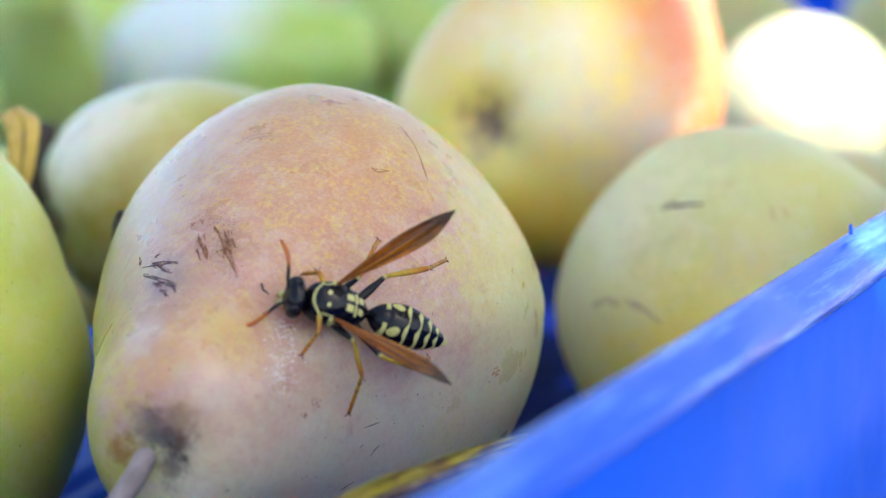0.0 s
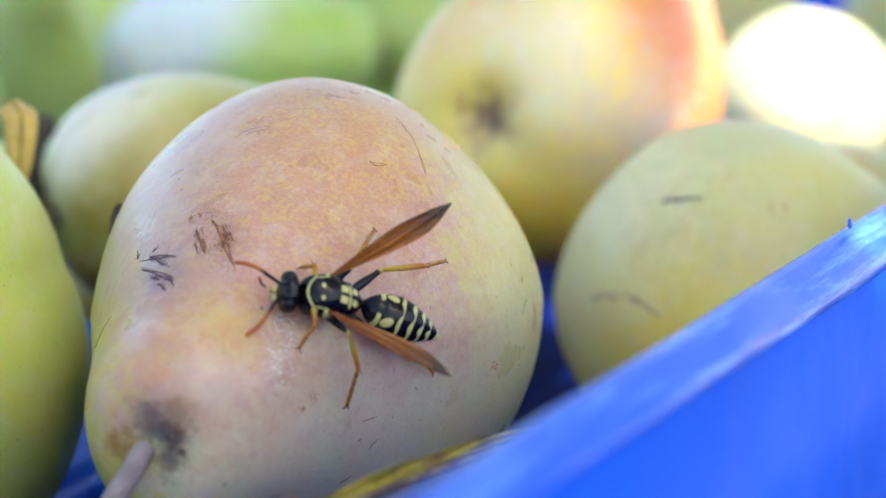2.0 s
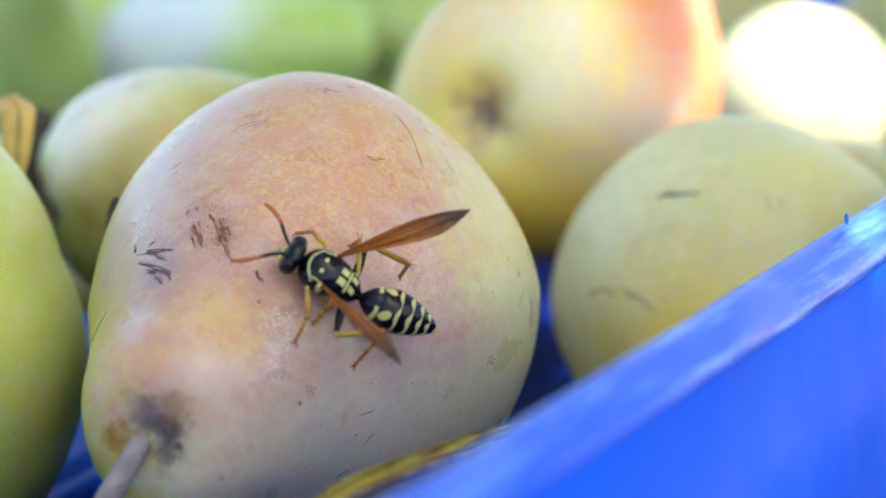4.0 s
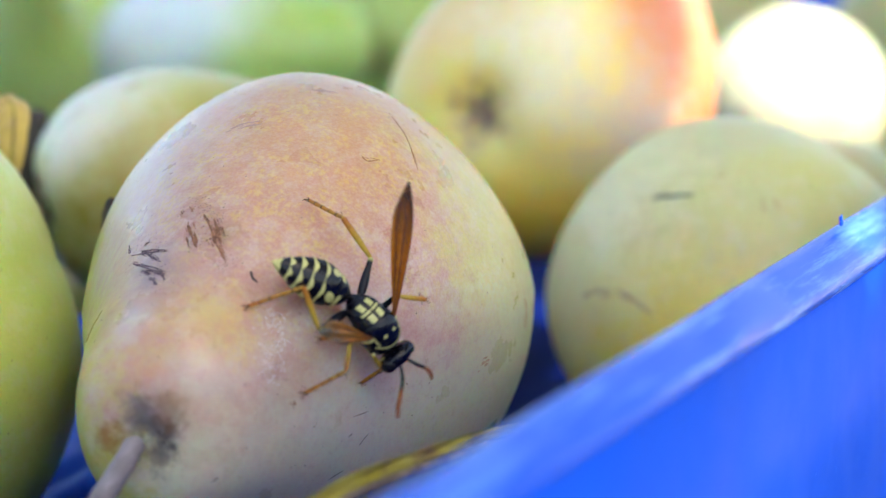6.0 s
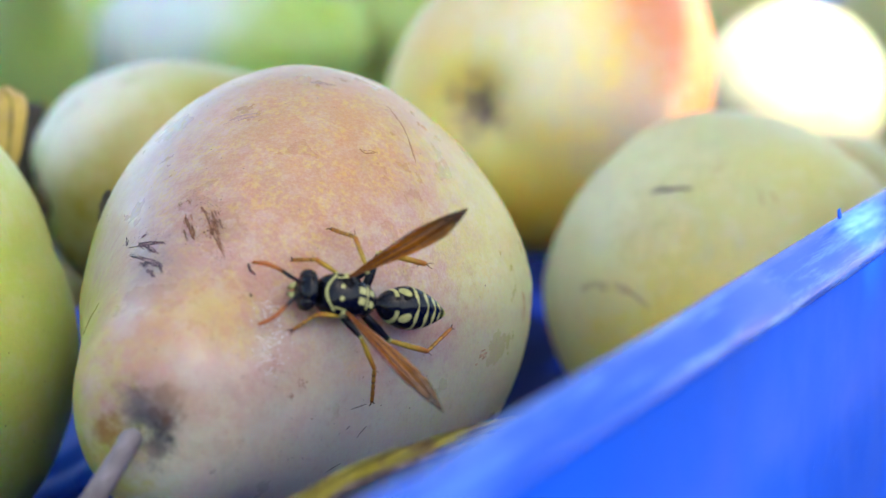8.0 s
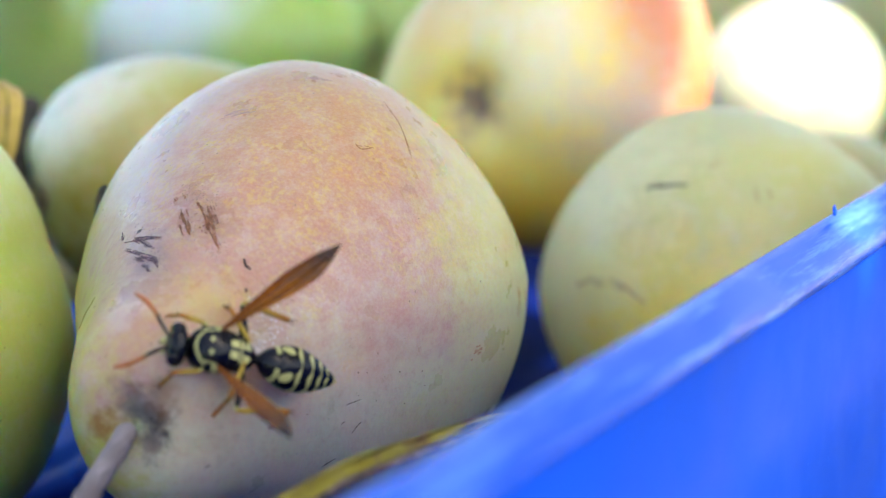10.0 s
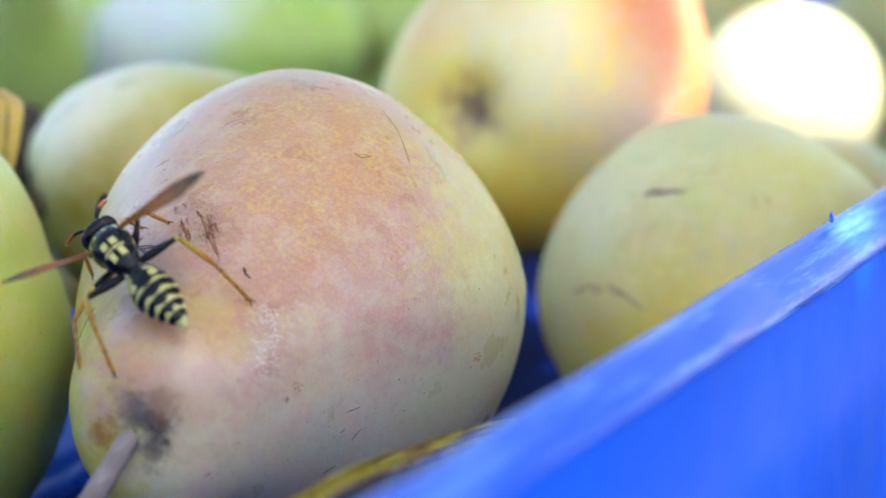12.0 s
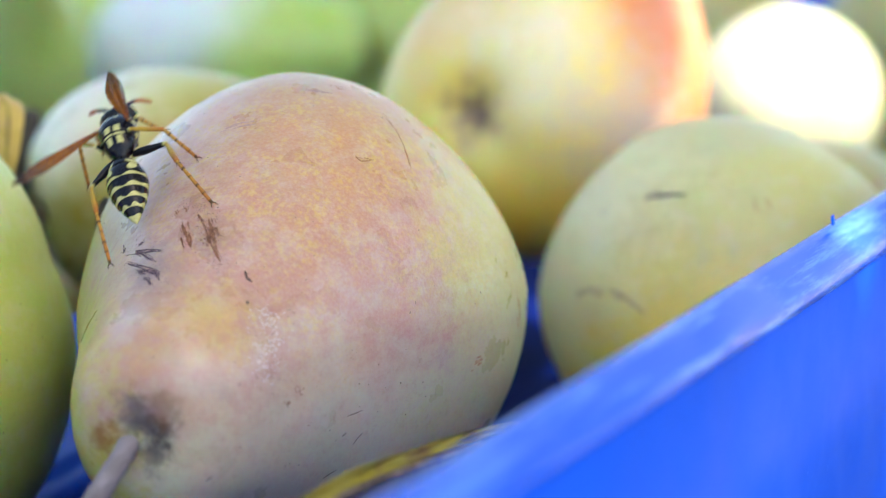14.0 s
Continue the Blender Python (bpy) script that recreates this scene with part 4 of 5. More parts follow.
def head_paint(co):
    x, y, z = abs(co.x / MM), co.y / MM, co.z / MM
    m = inside(z + 1.05) * inside(0.75 - y) * inside(x - 0.8)
    m = max(m, inside(math.hypot(x - 1.45, z + 0.2) - 0.34) * inside(y + 0.35))
    return blend(BLACK_SHELL, YELLOW_SHELL, m)


def rod(length, radii, paint, sides=12, steps=24, bow=0.0):
    """A limb piece along +y from the origin, in millimetres."""
    pts = [(0, length * s * MM, bow * MM * math.sin(math.pi * s)) for s in (0, 0.25, 0.5, 0.75, 1)]
    bm = tube(pts, [r * MM for r in radii], sides, steps)
    bmesh.ops.recalc_face_normals(bm, faces=bm.faces)
    return tinted(bm, lambda co: paint(co.y / (length * MM)))


LEGS = {}       # name: (thigh, shin, foot, hip, lengths)
SIZES = {"front": (2.5, 2.5, 3.0, Vector((0.95, 1.9, -1.6))), "middle": (3.5, 3.7, 4.7, Vector((1.25, 0.1, -1.7))), "hind": (4.4, 4.9, 6.0, Vector((1.05, -2.3, -1.35)))}
STANCE = {"front": Vector((3.4, 4.8, -3.7)), "middle": Vector((5.3, -0.6, -3.9)), "hind": Vector((5.4, -6.6, -4.3))}


def wasp():
    ob = thing("wasp", pose(0, 0.2, 0.1), "black and yellow paper wasp with amber wings on a pear", "wasp")
    bm = shell_blob([(3.45, 0.25, 0.25, -0.6), (3.3, 0.95, 0.85, -0.5), (2.95, 1.55, 1.30, -0.35), (2.3, 1.98, 1.68, -0.16), (1.4, 2.18, 1.90, -0.03), (0.5, 2.22, 1.98, 0.02),
                     (-0.4, 2.05, 1.88, 0.0), (-1.1, 1.80, 1.70, 0.0), (-1.4, 1.74, 1.52, -0.05), (-1.75, 1.72, 1.46, -0.12), (-2.3, 1.50, 1.22, -0.28), (-2.8, 1.12, 0.92, -0.45), (-3.2, 0.66, 0.60, -0.62), (-3.5, 0.36, 0.36, -0.7)], 190, 150, 2.15)
    for v in bm.verts:                                     # seams between the plates
        y = v.co.y / MM
        if v.co.z > 0:
            for seam in (-0.32, -1.30, -1.72):
                v.co.z -= 0.10 * MM * math.exp(-((y - seam) / 0.06) ** 2)
    part("thorax", tinted(bm, thorax_paint), SHELL, ob, "black thorax with yellow marks")

    bm = shell_blob([(1.25, 0.2, 0.2, -0.35), (1.2, 0.7, 0.8, -0.35), (0.95, 1.30, 1.30, -0.2), (0.5, 1.75, 1.55, -0.05), (0.0, 1.95, 1.60, 0.0), (-0.5, 1.85, 1.45, 0.0), (-0.85, 1.35, 1.05, -0.1), (-1.05, 0.6, 0.5, -0.2), (-1.4, 0.35, 0.3, -0.3)], 90, 100, 2.2)
    for v in bm.verts:
        v.co.y *= 0.84
    head = part("head", tinted(bm, head_paint), SHELL, ob, "glossy black head")
    head.location = Vector((0, 4.32, -0.25)) * MM
    for side in (-1, 1):
        bm = bmesh.new()
        bmesh.ops.create_uvsphere(bm, u_segments=28, v_segments=20, radius=MM)
        for v in bm.verts:
            v.co = Vector((v.co.x * 0.72, v.co.y * 0.80, v.co.z * 1.22))
            v.co.x -= side * 0.12 * v.co.z * v.co.z / MM
        eye = part("eye", tinted(bm, lambda co: (0.012, 0.010, 0.012)), EYE, head, "shiny black compound eye")
        eye.location = Vector((side * 1.42, 0.12, 0.05)) * MM
        bm = rod(1.0, (0.34, 0.36, 0.28, 0.10), lambda s: blend(YELLOW_SHELL, BROWN, s * 2 - 1), 10, 10, 0.1)
        jaw = part("mandible", bm, LIMB, head, "yellow and brown jaw")
        jaw.matrix_basis = pose(side * 0.6 * MM, 0.75 * MM, -1.1 * MM, -45, 0, side * 25)

    # the abdomen swings on the waist
    sections = [(0.35, 0.31, 0.32, 0.0), (-0.05, 0.38, 0.37, 0.0), (-0.4, 0.73, 0.71, 0.0), (-0.85, 1.18, 1.13, 0.0), (-1.4, 1.55, 1.47, 0.0), (-1.92, 1.78, 1.66, -0.02), (-2.02, 1.73, 1.61, -0.02), (-2.5, 2.00, 1.84, -0.03),
                (-3.3, 2.20, 1.99, -0.05), (-4.18, 2.26, 1.99, -0.05), (-4.28, 2.18, 1.93, -0.05), (-4.9, 2.13, 1.86, -0.05), (-5.52, 1.98, 1.73, -0.06), (-5.60, 1.90, 1.66, -0.06), (-6.2, 1.75, 1.51, -0.08), (-6.68, 1.55, 1.34, -0.10),
                (-6.76, 1.47, 1.26, -0.10), (-7.25, 1.26, 1.07, -0.14), (-7.68, 1.05, 0.88, -0.17), (-7.76, 0.96, 0.82, -0.18), (-8.3, 0.67, 0.56, -0.24), (-8.8, 0.36, 0.31, -0.30), (-9.15, 0.07, 0.07, -0.36)]
    belly = part("abdomen", tinted(shell_blob(sections, 260, 140), abdomen_paint), SHELL, ob, "tapering abdomen with black and yellow bands")
    belly.location = Vector((0, -3.4, -0.70)) * MM

    for side in (-1, 1):
        bm = bmesh.new()
        bmesh.ops.create_uvsphere(bm, u_segments=14, v_segments=10, radius=0.42 * MM)
        for v in bm.verts:
            v.co.z *= 0.6
        cap = part("wing_base", tinted(bm, lambda co: YELLOW_SHELL if co.y > 0 else BROWN), SHELL, ob, "yellow wing cap")
        cap.location = Vector((side * 1.72, 0.75, 1.05)) * MM

    def wing_edges(t):
        """How far the leading and the trailing edge stand from the wing's line, at t from root to tip."""
        lead = 0.10 + 0.34 * min(1.0, t * 2.0)
        if t > 0.62:
            lead += (-0.62 - lead) * ((t - 0.62) / 0.38) ** 1.9
        trail = 0.16 + 1.60 * (3 * min(1, t / 0.74) ** 2 - 2 * min(1, t / 0.74) ** 3) ** 0.72
        if t > 0.74:
            trail += (0.64 - trail) * ((t - 0.74) / 0.26) ** 1.5
        return lead, trail

    def wing(side):
        """A fore wing folded lengthwise: a pleated amber blade along +y with a smoky, pointed tip."""
        n, m, length = 60, 14, 14.0
        bm = bmesh.new()
        top, low = [], []
        for k in range(n + 1):
            t = k / n
            lead, trail = wing_edges(t)
            row_t, row_l = [], []
            for i in range(m + 1):
                u = i / m
                x = -lead + u * (lead + trail)
                lift = 0.13 * math.sin(u * math.pi * 4.5 + t * 2) * math.sin(t * math.pi) + 0.22 * (1 - u) * math.sin(t * math.pi)
                q = Vector((side * x, t * length, lift)) * MM
                row_t.append(bm.verts.new(q + Vector((0, 0, 0.016 * MM))))
                row_l.append(bm.verts.new(q - Vector((0, 0, 0.016 * MM))))
            top.append(row_t)
            low.append(row_l)
        grid_faces(bm, top, False)
        grid_faces(bm, low, False)
        for r in (0, -1):
            for k in range(n):
                bm.faces.new((top[k][r], top[k + 1][r], low[k + 1][r], low[k][r]))
        bmesh.ops.recalc_face_normals(bm, faces=bm.faces)

        def paint(co):
            t = max(0.0, min(1.0, co.y / (length * MM)))
            lead, trail = wing_edges(t)
            u = (side * co.x / MM + lead) / max(0.05, lead + trail)
            c = blend((0.42, 0.115, 0.006), (0.54, 0.20, 0.020), u * 2.2)
            c = blend(c, (0.30, 0.085, 0.010), inside(abs(u - 0.30 - 0.15 * t) - 0.05, 0.08) * 0.8)
            c = blend(c, (0.34, 0.11, 0.015), inside(abs(u - 0.68) - 0.04, 0.08) * 0.7)
            smoke = (t - 0.50) * 2.6 + 0.30 * noise.noise(co * 1100) + 0.2 * (0.5 - u)
            return blend(c, (0.060, 0.036, 0.020), smoke)
        blade = part("wing", tinted(bm, paint), WING, ob, "folded translucent amber wing with a smoky tip")
        for pts, thick in ((((-0.10, 0), (-0.40, 4.5), (-0.44, 9), (0.45, 13.3)), 0.10), (((0.05, 0.2), (0.10, 4), (0.25, 7.5), (0.2, 9.6)), 0.075),
                           (((0.12, 0.5), (0.62, 4.5), (1.15, 8.5), (1.35, 10.6)), 0.07), (((-0.3, 7.2), (0.2, 8.3), (0.8, 9.2), (1.2, 10.6)), 0.05),
                           (((0.2, 9.6), (0.55, 10.6), (0.75, 11.6), (0.7, 12.6)), 0.045), (((0.1, 5.2), (0.5, 5.9), (0.85, 6.6), (1.0, 7.4)), 0.05)):
            line = tube([Vector((side * x, y, 0.17)) * MM for x, y in pts], [thick * MM, thick * 0.9 * MM, thick * 0.7 * MM, thick * 0.4 * MM], 6, 20)
            part("vein", tinted(line, lambda co: blend((0.24, 0.07, 0.012), (0.05, 0.03, 0.02), co.y / (12 * MM))), LIMB, blade, "thin brown wing vein")
        return blade

    def antenna(side):
        pts = [Vector(p) * MM for p in ((0, 0, 0), (0, 1.2, 0.35), (side * 0.2, 2.6, 0.35), (side * 0.25, 4.0, -0.1), (0, 5.2, -0.6))]
        bm = tube(pts, [0.16 * MM, 0.19 * MM, 0.20 * MM, 0.23 * MM, 0.16 * MM], 10, 36)
        return part("antenna", tinted(bm, lambda co: blend(BLACK_SHELL, (0.42, 0.12, 0.03), (co.y / MM - 1.9) * 1.4)), LIMB, ob, "black antenna with an orange end")

    moving = {"abdomen": belly}
    for side, tag in ((1, "right"), (-1, "left")):
        moving["wing_" + tag] = wing(side)
        moving["antenna_" + tag] = antenna(side)
        for place, (thigh_l, shin_l, foot_l, hip) in SIZES.items():
            fat = 1.0 if place == "hind" else 0.82
            thigh = part("thigh", rod(thigh_l, (0.34 * fat, 0.46 * fat, 0.44 * fat, 0.32 * fat, 0.26 * fat), lambda s: blend(BLACK_SHELL, YELLOW_SHELL, (s - 0.90) * 14)), LIMB, ob, "black thigh with a yellow knee")
            shin = part("shin", rod(shin_l, (0.20 * fat, 0.28 * fat, 0.32 * fat, 0.31 * fat, 0.27 * fat), lambda s: blend((0.44, 0.28, 0.035), AMBER, (s - 0.45) * 2)), LIMB, ob, "yellow shin")
            bm = rod(foot_l, (0.22, 0.21, 0.21, 0.21, 0.22, 0.16), lambda s: (0.10, 0.045, 0.012) if (s * 5) % 1 > 0.84 or s > 0.94 else blend((0.44, 0.23, 0.035), AMBER, s), 10, 50)
            for v in bm.verts:                              # joints
                s = v.co.y / (foot_l * MM)
                k = 0.82 + 0.30 * ((s * 5) % 1)
                v.co.x *= k
                v.co.z *= k
            foot = part("foot", bm, LIMB, ob, "orange jointed foot with dark rings")
            for claw_side in (-1, 1):
                bm = tube([(0, 0, 0), (claw_side * 0.25 * MM, 0.28 * MM, 0.05 * MM), (claw_side * 0.33 * MM, 0.55 * MM, -0.1 * MM)], [0.07 * MM, 0.06 * MM, 0.02 * MM], 6, 8)
                claw = part("claw", tinted(bm, lambda co: BROWN), LIMB, foot)
                claw.location = (0, foot_l * MM, 0)
            for spur in (-1, 1):
                bm = tube([(0, 0, 0), (spur * 0.2 * MM, 0.45 * MM, -0.1 * MM), (spur * 0.3 * MM, 0.8 * MM, -0.2 * MM)], [0.06 * MM, 0.045 * MM, 0.015 * MM], 6, 8)
                thorn = part("spur", tinted(bm, lambda co: BROWN), LIMB, shin)
                thorn.location = (0, shin_l * MM, 0)
            LEGS[place + "_" + tag] = (thigh, shin, foot, Vector((hip.x * side, hip.y, hip.z)), (thigh_l, shin_l, foot_l))
    return ob, moving


WASP, MOVING = wasp()


# ---- what moves ----
def seen_from(m, way, up=(0, 0, 1)):
    """A turn whose y runs along way and whose z keeps near up, with the place of m."""
    y = Vector(way).normalized()
    x = y.cross(Vector(up))
    if x.length < 0.05:
        x = y.cross(Vector((0, 1, 0)))
    x.normalize()
    out = Matrix.Identity(4)
    out.col[0].xyz, out.col[1].xyz, out.col[2].xyz, out.col[3].xyz = x, y, x.cross(y), m
    return out


def spread(side, x, y, z):
    """A wing's pose on the thorax, pointing along (x, y, z)."""
    return seen_from(Vector((side * 1.75, 0.6, 1.15)) * MM, (x, y, z), (-side * 0.35, 0.2, 1))


def bend(yaw, pitch):
    """The abdomen's pose on the waist."""
    return pose(0, -3.4 * MM, -0.7 * MM, -pitch, 0, yaw)


def between(rows, t):
    """The pose at t between rows."""
    for (t0, a), (t1, b) in zip(rows, rows[1:]):
        if t <= t1:
            s = max(0.0, min(1.0, (t - t0) / (t1 - t0)))
            return Matrix.LocRotScale(a.translation.lerp(b.translation, s), a.to_quaternion().slerp(b.to_quaternion(), s), None)
    return rows[-1][1].copy()


def ticks():
    return [k / 10 for k in range(141)]


def step(name, body, toes):
    """Key one leg: its toe stays where it stands on the pear, and thigh, shin and foot reach for it."""
    thigh, shin, foot, hip, (a, b, c) = LEGS[name]
    rest = STANCE[name.split("_")[0]].copy()
    rest.x *= 1 if hip.x > 0 else -1
    keys = []
    for t, x, y, z in toes:
        p = Vector((x, y, z))
        q = (between(body, t).inverted() @ p) / MM
        if q.z > 3.0 or q.x * hip.x < -5.0 or (q - hip).length > 1.4 * (a + b + c):
            q = rest.copy()
        elif (q - hip).length > 0.92 * (a + b + c):
            q = hip + (q - hip).normalized() * 0.92 * (a + b + c)
        keys.append((t, p, q))
    full = []
    for k, (t, p, q) in enumerate(keys):
        full.append((t, p, q))
        if k + 1 < len(keys) and keys[k + 1][0] - t > 1.2 and (keys[k + 1][1] - p).length > 0.003:
            full.append((t + 0.4, None, rest))
            full.append((keys[k + 1][0] - 0.4, None, rest))
    if full[-1][0] < 13.5:
        full.append((full[-1][0] + 0.4, None, rest))
    full.append((99, full[-1][1], full[-1][2]))
    rows = {thigh: [], shin: [], foot: []}
    for t in ticks():
        k = max(i for i in range(len(full) - 1) if full[i][0] <= t or i == 0)
        (t0, p0, q0), (t1, p1, q1) = full[k], full[k + 1]
        s = max(0.0, min(1.0, (t - t0) / (t1 - t0)))
        s = s * s * (3 - 2 * s)
        toe = q0.lerp(q1, s)
        if p0 is not None and p1 is not None and (p0 - p1).length < 0.003:
            planted = (between(body, t).inverted() @ p0.lerp(p1, s)) / MM
            far = (planted - hip).length
            if far < 1.4 * (a + b + c) and planted.z < 3.0:
                toe = planted if far < 0.92 * (a + b + c) else hip + (planted - hip) * (0.92 * (a + b + c) / far)
        stand = between(body, t)
        off = stand @ (toe * MM) - MAIN_C
        off -= MAIN_A * max(0.0, off.dot(MAIN_A)) * 0.85
        skin_up = stand.to_3x3().inverted() @ off.normalized()
        toe = toe + skin_up * 0.25
        slack = max(0.0, 1 - (toe - hip).length / (a + b + c))
        outwards = Vector((1 if hip.x > 0 else -1, 0, 0)) * max(0.0, 3.5 - abs(toe.x)) * (0.25 if name.startswith("hind") else 0.0)
        ankle = toe + ((hip - toe).normalized() * 0.80 + skin_up * (0.25 + 1.3 * slack) + outwards).normalized() * c
        reach = ankle - hip
        if reach.length > (a + b) * 0.97:
            ankle = hip + reach.normalized() * (a + b) * 0.97
            reach = ankle - hip
        if reach.length < abs(a - b) + 1.2:
            reach = reach.normalized() * (abs(a - b) + 1.2)
            ankle = hip + reach
        d = reach.length
        x = (a * a - b * b + d * d) / (2 * d)
        h = math.sqrt(max(0.0, a * a - x * x))
        along = reach.normalized()
        out, ahead, over = {"front": (0.5, 0.0, 0.8), "middle": (0.3, -0.5, 0.8), "hind": (1.4, 0.45, 0.2)}[name.split("_")[0]]
        pole = Vector((out * (1 if hip.x > 0 else -1), ahead, over))
        pole = (pole - along * pole.dot(along)).normalized()
        knee = hip + along * x + pole * h
        rows[thigh].append((t, seen_from(hip * MM, knee - hip)))
        rows[shin].append((t, seen_from(knee * MM, ankle - knee)))
        rows[foot].append((t, seen_from(ankle * MM, toe - ankle)))
    for ob, r in rows.items():
        walk(ob, r)


def feel(side, t):
    """An antenna's pose: held wide at first, then feeling about."""
    if t < 1.6:
        yaw = 66 if side > 0 else 52
    elif t < 3.2:
        yaw = 40 if side > 0 else 48
    else:
        yaw = 34
    yaw += 9 * math.sin(t * 5.1 + side) + 5 * math.sin(t * 11.3 + 2 * side)
    pitch = -12 + 10 * math.sin(t * 4.3 + 1.7 * side)
    return pose(side * 0.55 * MM, 5.35 * MM, 0.25 * MM, pitch, 0, -side * yaw)


def motions():
    body = [
        (0, pose(-0.01164, 0.18626, 0.03233, 34.0, -61.5, 79.1)),
        (0.5, pose(-0.01146, 0.18588, 0.03196, 30.2, -64.4, 84.8)),
        (1, pose(-0.01168, 0.18577, 0.03201, 28.7, -64.8, 86.4)),
        (1.5, pose(-0.01190, 0.18568, 0.03210, 27.9, -63.2, 86.1)),
        (2, pose(-0.01202, 0.18613, 0.03253, 27.8, -63.5, 86.1)),
        (2.5, pose(-0.01214, 0.18628, 0.03288, 32.1, -60.6, 79.9)),
        (2.8, pose(-0.01142, 0.18535, 0.03146, 7.2, -69.3, 110.8)),
        (3, pose(-0.01113, 0.18548, 0.03132, -0.7, -69.2, 119.3)),
        (3.2, pose(-0.01136, 0.18534, 0.03135, 4.8, -69.2, 113.3)),
        (5.3, pose(-0.01224, 0.18974, 0.03775, 54.0, 4.3, 17.2)),
        (5.5, pose(-0.00948, 0.18973, 0.03724, 47.3, 39.9, -5.5)),
        (5.7, pose(-0.00790, 0.18925, 0.03555, 31.2, 60.3, -25.4)),
        (5.9, pose(-0.00640, 0.18820, 0.03010, -68.8, 44.6, -131.8)),
        (6, pose(-0.00718, 0.18778, 0.02914, -74.3, 32.2, -138.6)),
        (6.1, pose(-0.00771, 0.18743, 0.02858, -76.3, 29.5, -140.0)),
        (6.3, pose(-0.00705, 0.18712, 0.02357, -90.6, 26.7, -143.4)),
        (6.5, pose(-0.00396, 0.18922, 0.02570, 91.8, 131.5, 37.2)),
        (6.7, pose(-0.00188, 0.19145, 0.02915, -72.9, 57.7, -130.3)),
        (6.9, pose(0.00106, 0.19463, 0.02294, 82.5, 140.6, 36.6)),
        (7, pose(-0.00080, 0.19246, 0.02403, -92.9, 15.2, -143.4)),
        (7.1, pose(-0.00368, 0.19044, 0.02436, -90.1, -25.0, -143.4)),
        (7.3, pose(-0.00851, 0.18607, 0.02799, -30.9, -75.4, 154.8)),
        (7.5, pose(-0.00735, 0.18798, 0.02935, 49.5, -69.4, 71.6)),
        (7.7, pose(-0.00765, 0.18796, 0.02998, 48.2, -67.9, 72.2)),
        (8, pose(-0.00935, 0.18715, 0.03108, 39.1, -66.5, 79.0)),
        (8.2, pose(-0.01070, 0.18627, 0.03177, 41.6, -61.9, 73.5)),
        (9.2, pose(-0.01630, 0.18027, 0.02946, 32.0, -56.8, 85.9)),
        (10.3, pose(-0.02170, 0.17504, 0.02677, 29.1, -63.4, 77.0)),
        (10.5, pose(-0.02441, 0.17411, 0.02532, 124.4, -101.0, -37.4)),
        (10.7, pose(-0.02603, 0.17560, 0.02906, 13.7, -53.7, 67.2)),
        (10.9, pose(-0.03017, 0.17994, 0.03302, 11.3, -52.7, 55.4)),
        (11, pose(-0.03116, 0.18011, 0.03300, 19.1, -52.7, 41.3)),
        (11.2, pose(-0.03164, 0.18228, 0.03414, 13.8, -57.0, 43.4)),
        (11.5, pose(-0.02997, 0.18105, 0.03420, 25.4, -48.6, 36.7)),
        (11.8, pose(-0.03019, 0.18202, 0.03587, 36.5, -39.2, 19.5)),
        (12, pose(-0.03160, 0.18497, 0.03656, 21.3, -41.5, 17.3)),
        (12.2, pose(-0.03508, 0.19359, 0.03745, 8.9, -45.3, 14.4)),
        (12.5, pose(-0.03732, 0.20145, 0.03950, -6.0, -42.0, 18.0)),
        (12.8, pose(-0.03887, 0.20256, 0.03895, -17.1, -42.4, 29.8)),
        (13, pose(-0.03955, 0.20307, 0.03844, -28.2, -40.4, 33.0)),
        (13.5, pose(-0.03960, 0.20294, 0.03836, -29.1, -40.3, 32.5)),
        (13.7, pose(-0.03901, 0.20313, 0.03948, -9.5, -43.8, 17.0)),
        (14, pose(-0.03441, 0.20523, 0.04578, 24.3, -22.6, -0.8)),
    ]
    walk(WASP, [(t, between(body, t)) for t in ticks()])
    walk(MOVING["abdomen"], [(0, bend(-9, 3)), (0.5, bend(-8, 1)), (1, bend(-12, 3)), (1.5, bend(-10, 4)), (2, bend(-15, 1)), (2.5, bend(-7, -2)), (2.8, bend(-15, 1)), (3, bend(-14, 4)), (3.2, bend(-9, 1)), (5.3, bend(20, -1)), (5.5, bend(16, 2)), (5.7, bend(4, 2)), (5.9, bend(28, -0)), (6, bend(28, 1)), (6.1, bend(13, 0)), (6.3, bend(-3, -6)), (6.5, bend(5, -6)), (6.7, bend(14, -3)), (6.9, bend(-3, -4)), (7, bend(10, -4)), (7.1, bend(5, -7)), (7.3, bend(22, -7)), (7.5, bend(17, -5)), (7.7, bend(11, -5)), (8, bend(4, -8)), (8.2, bend(10, -12)), (9.2, bend(3, -14)), (10.3, bend(-2, -9)), (10.5, bend(-3, 0)), (10.7, bend(-19, 4)), (10.9, bend(-15, -1)), (11, bend(-2, -4)), (11.2, bend(-8, -1)), (11.5, bend(-13, 2)), (11.8, bend(-0, -4)), (12, bend(0, -18)), (12.2, bend(-0, -30)), (12.5, bend(0, -34)), (12.8, bend(0, -34)), (13, bend(0, -34)), (13.5, bend(0, -34)), (13.7, bend(-0, -29)), (14, bend(0, -19))])
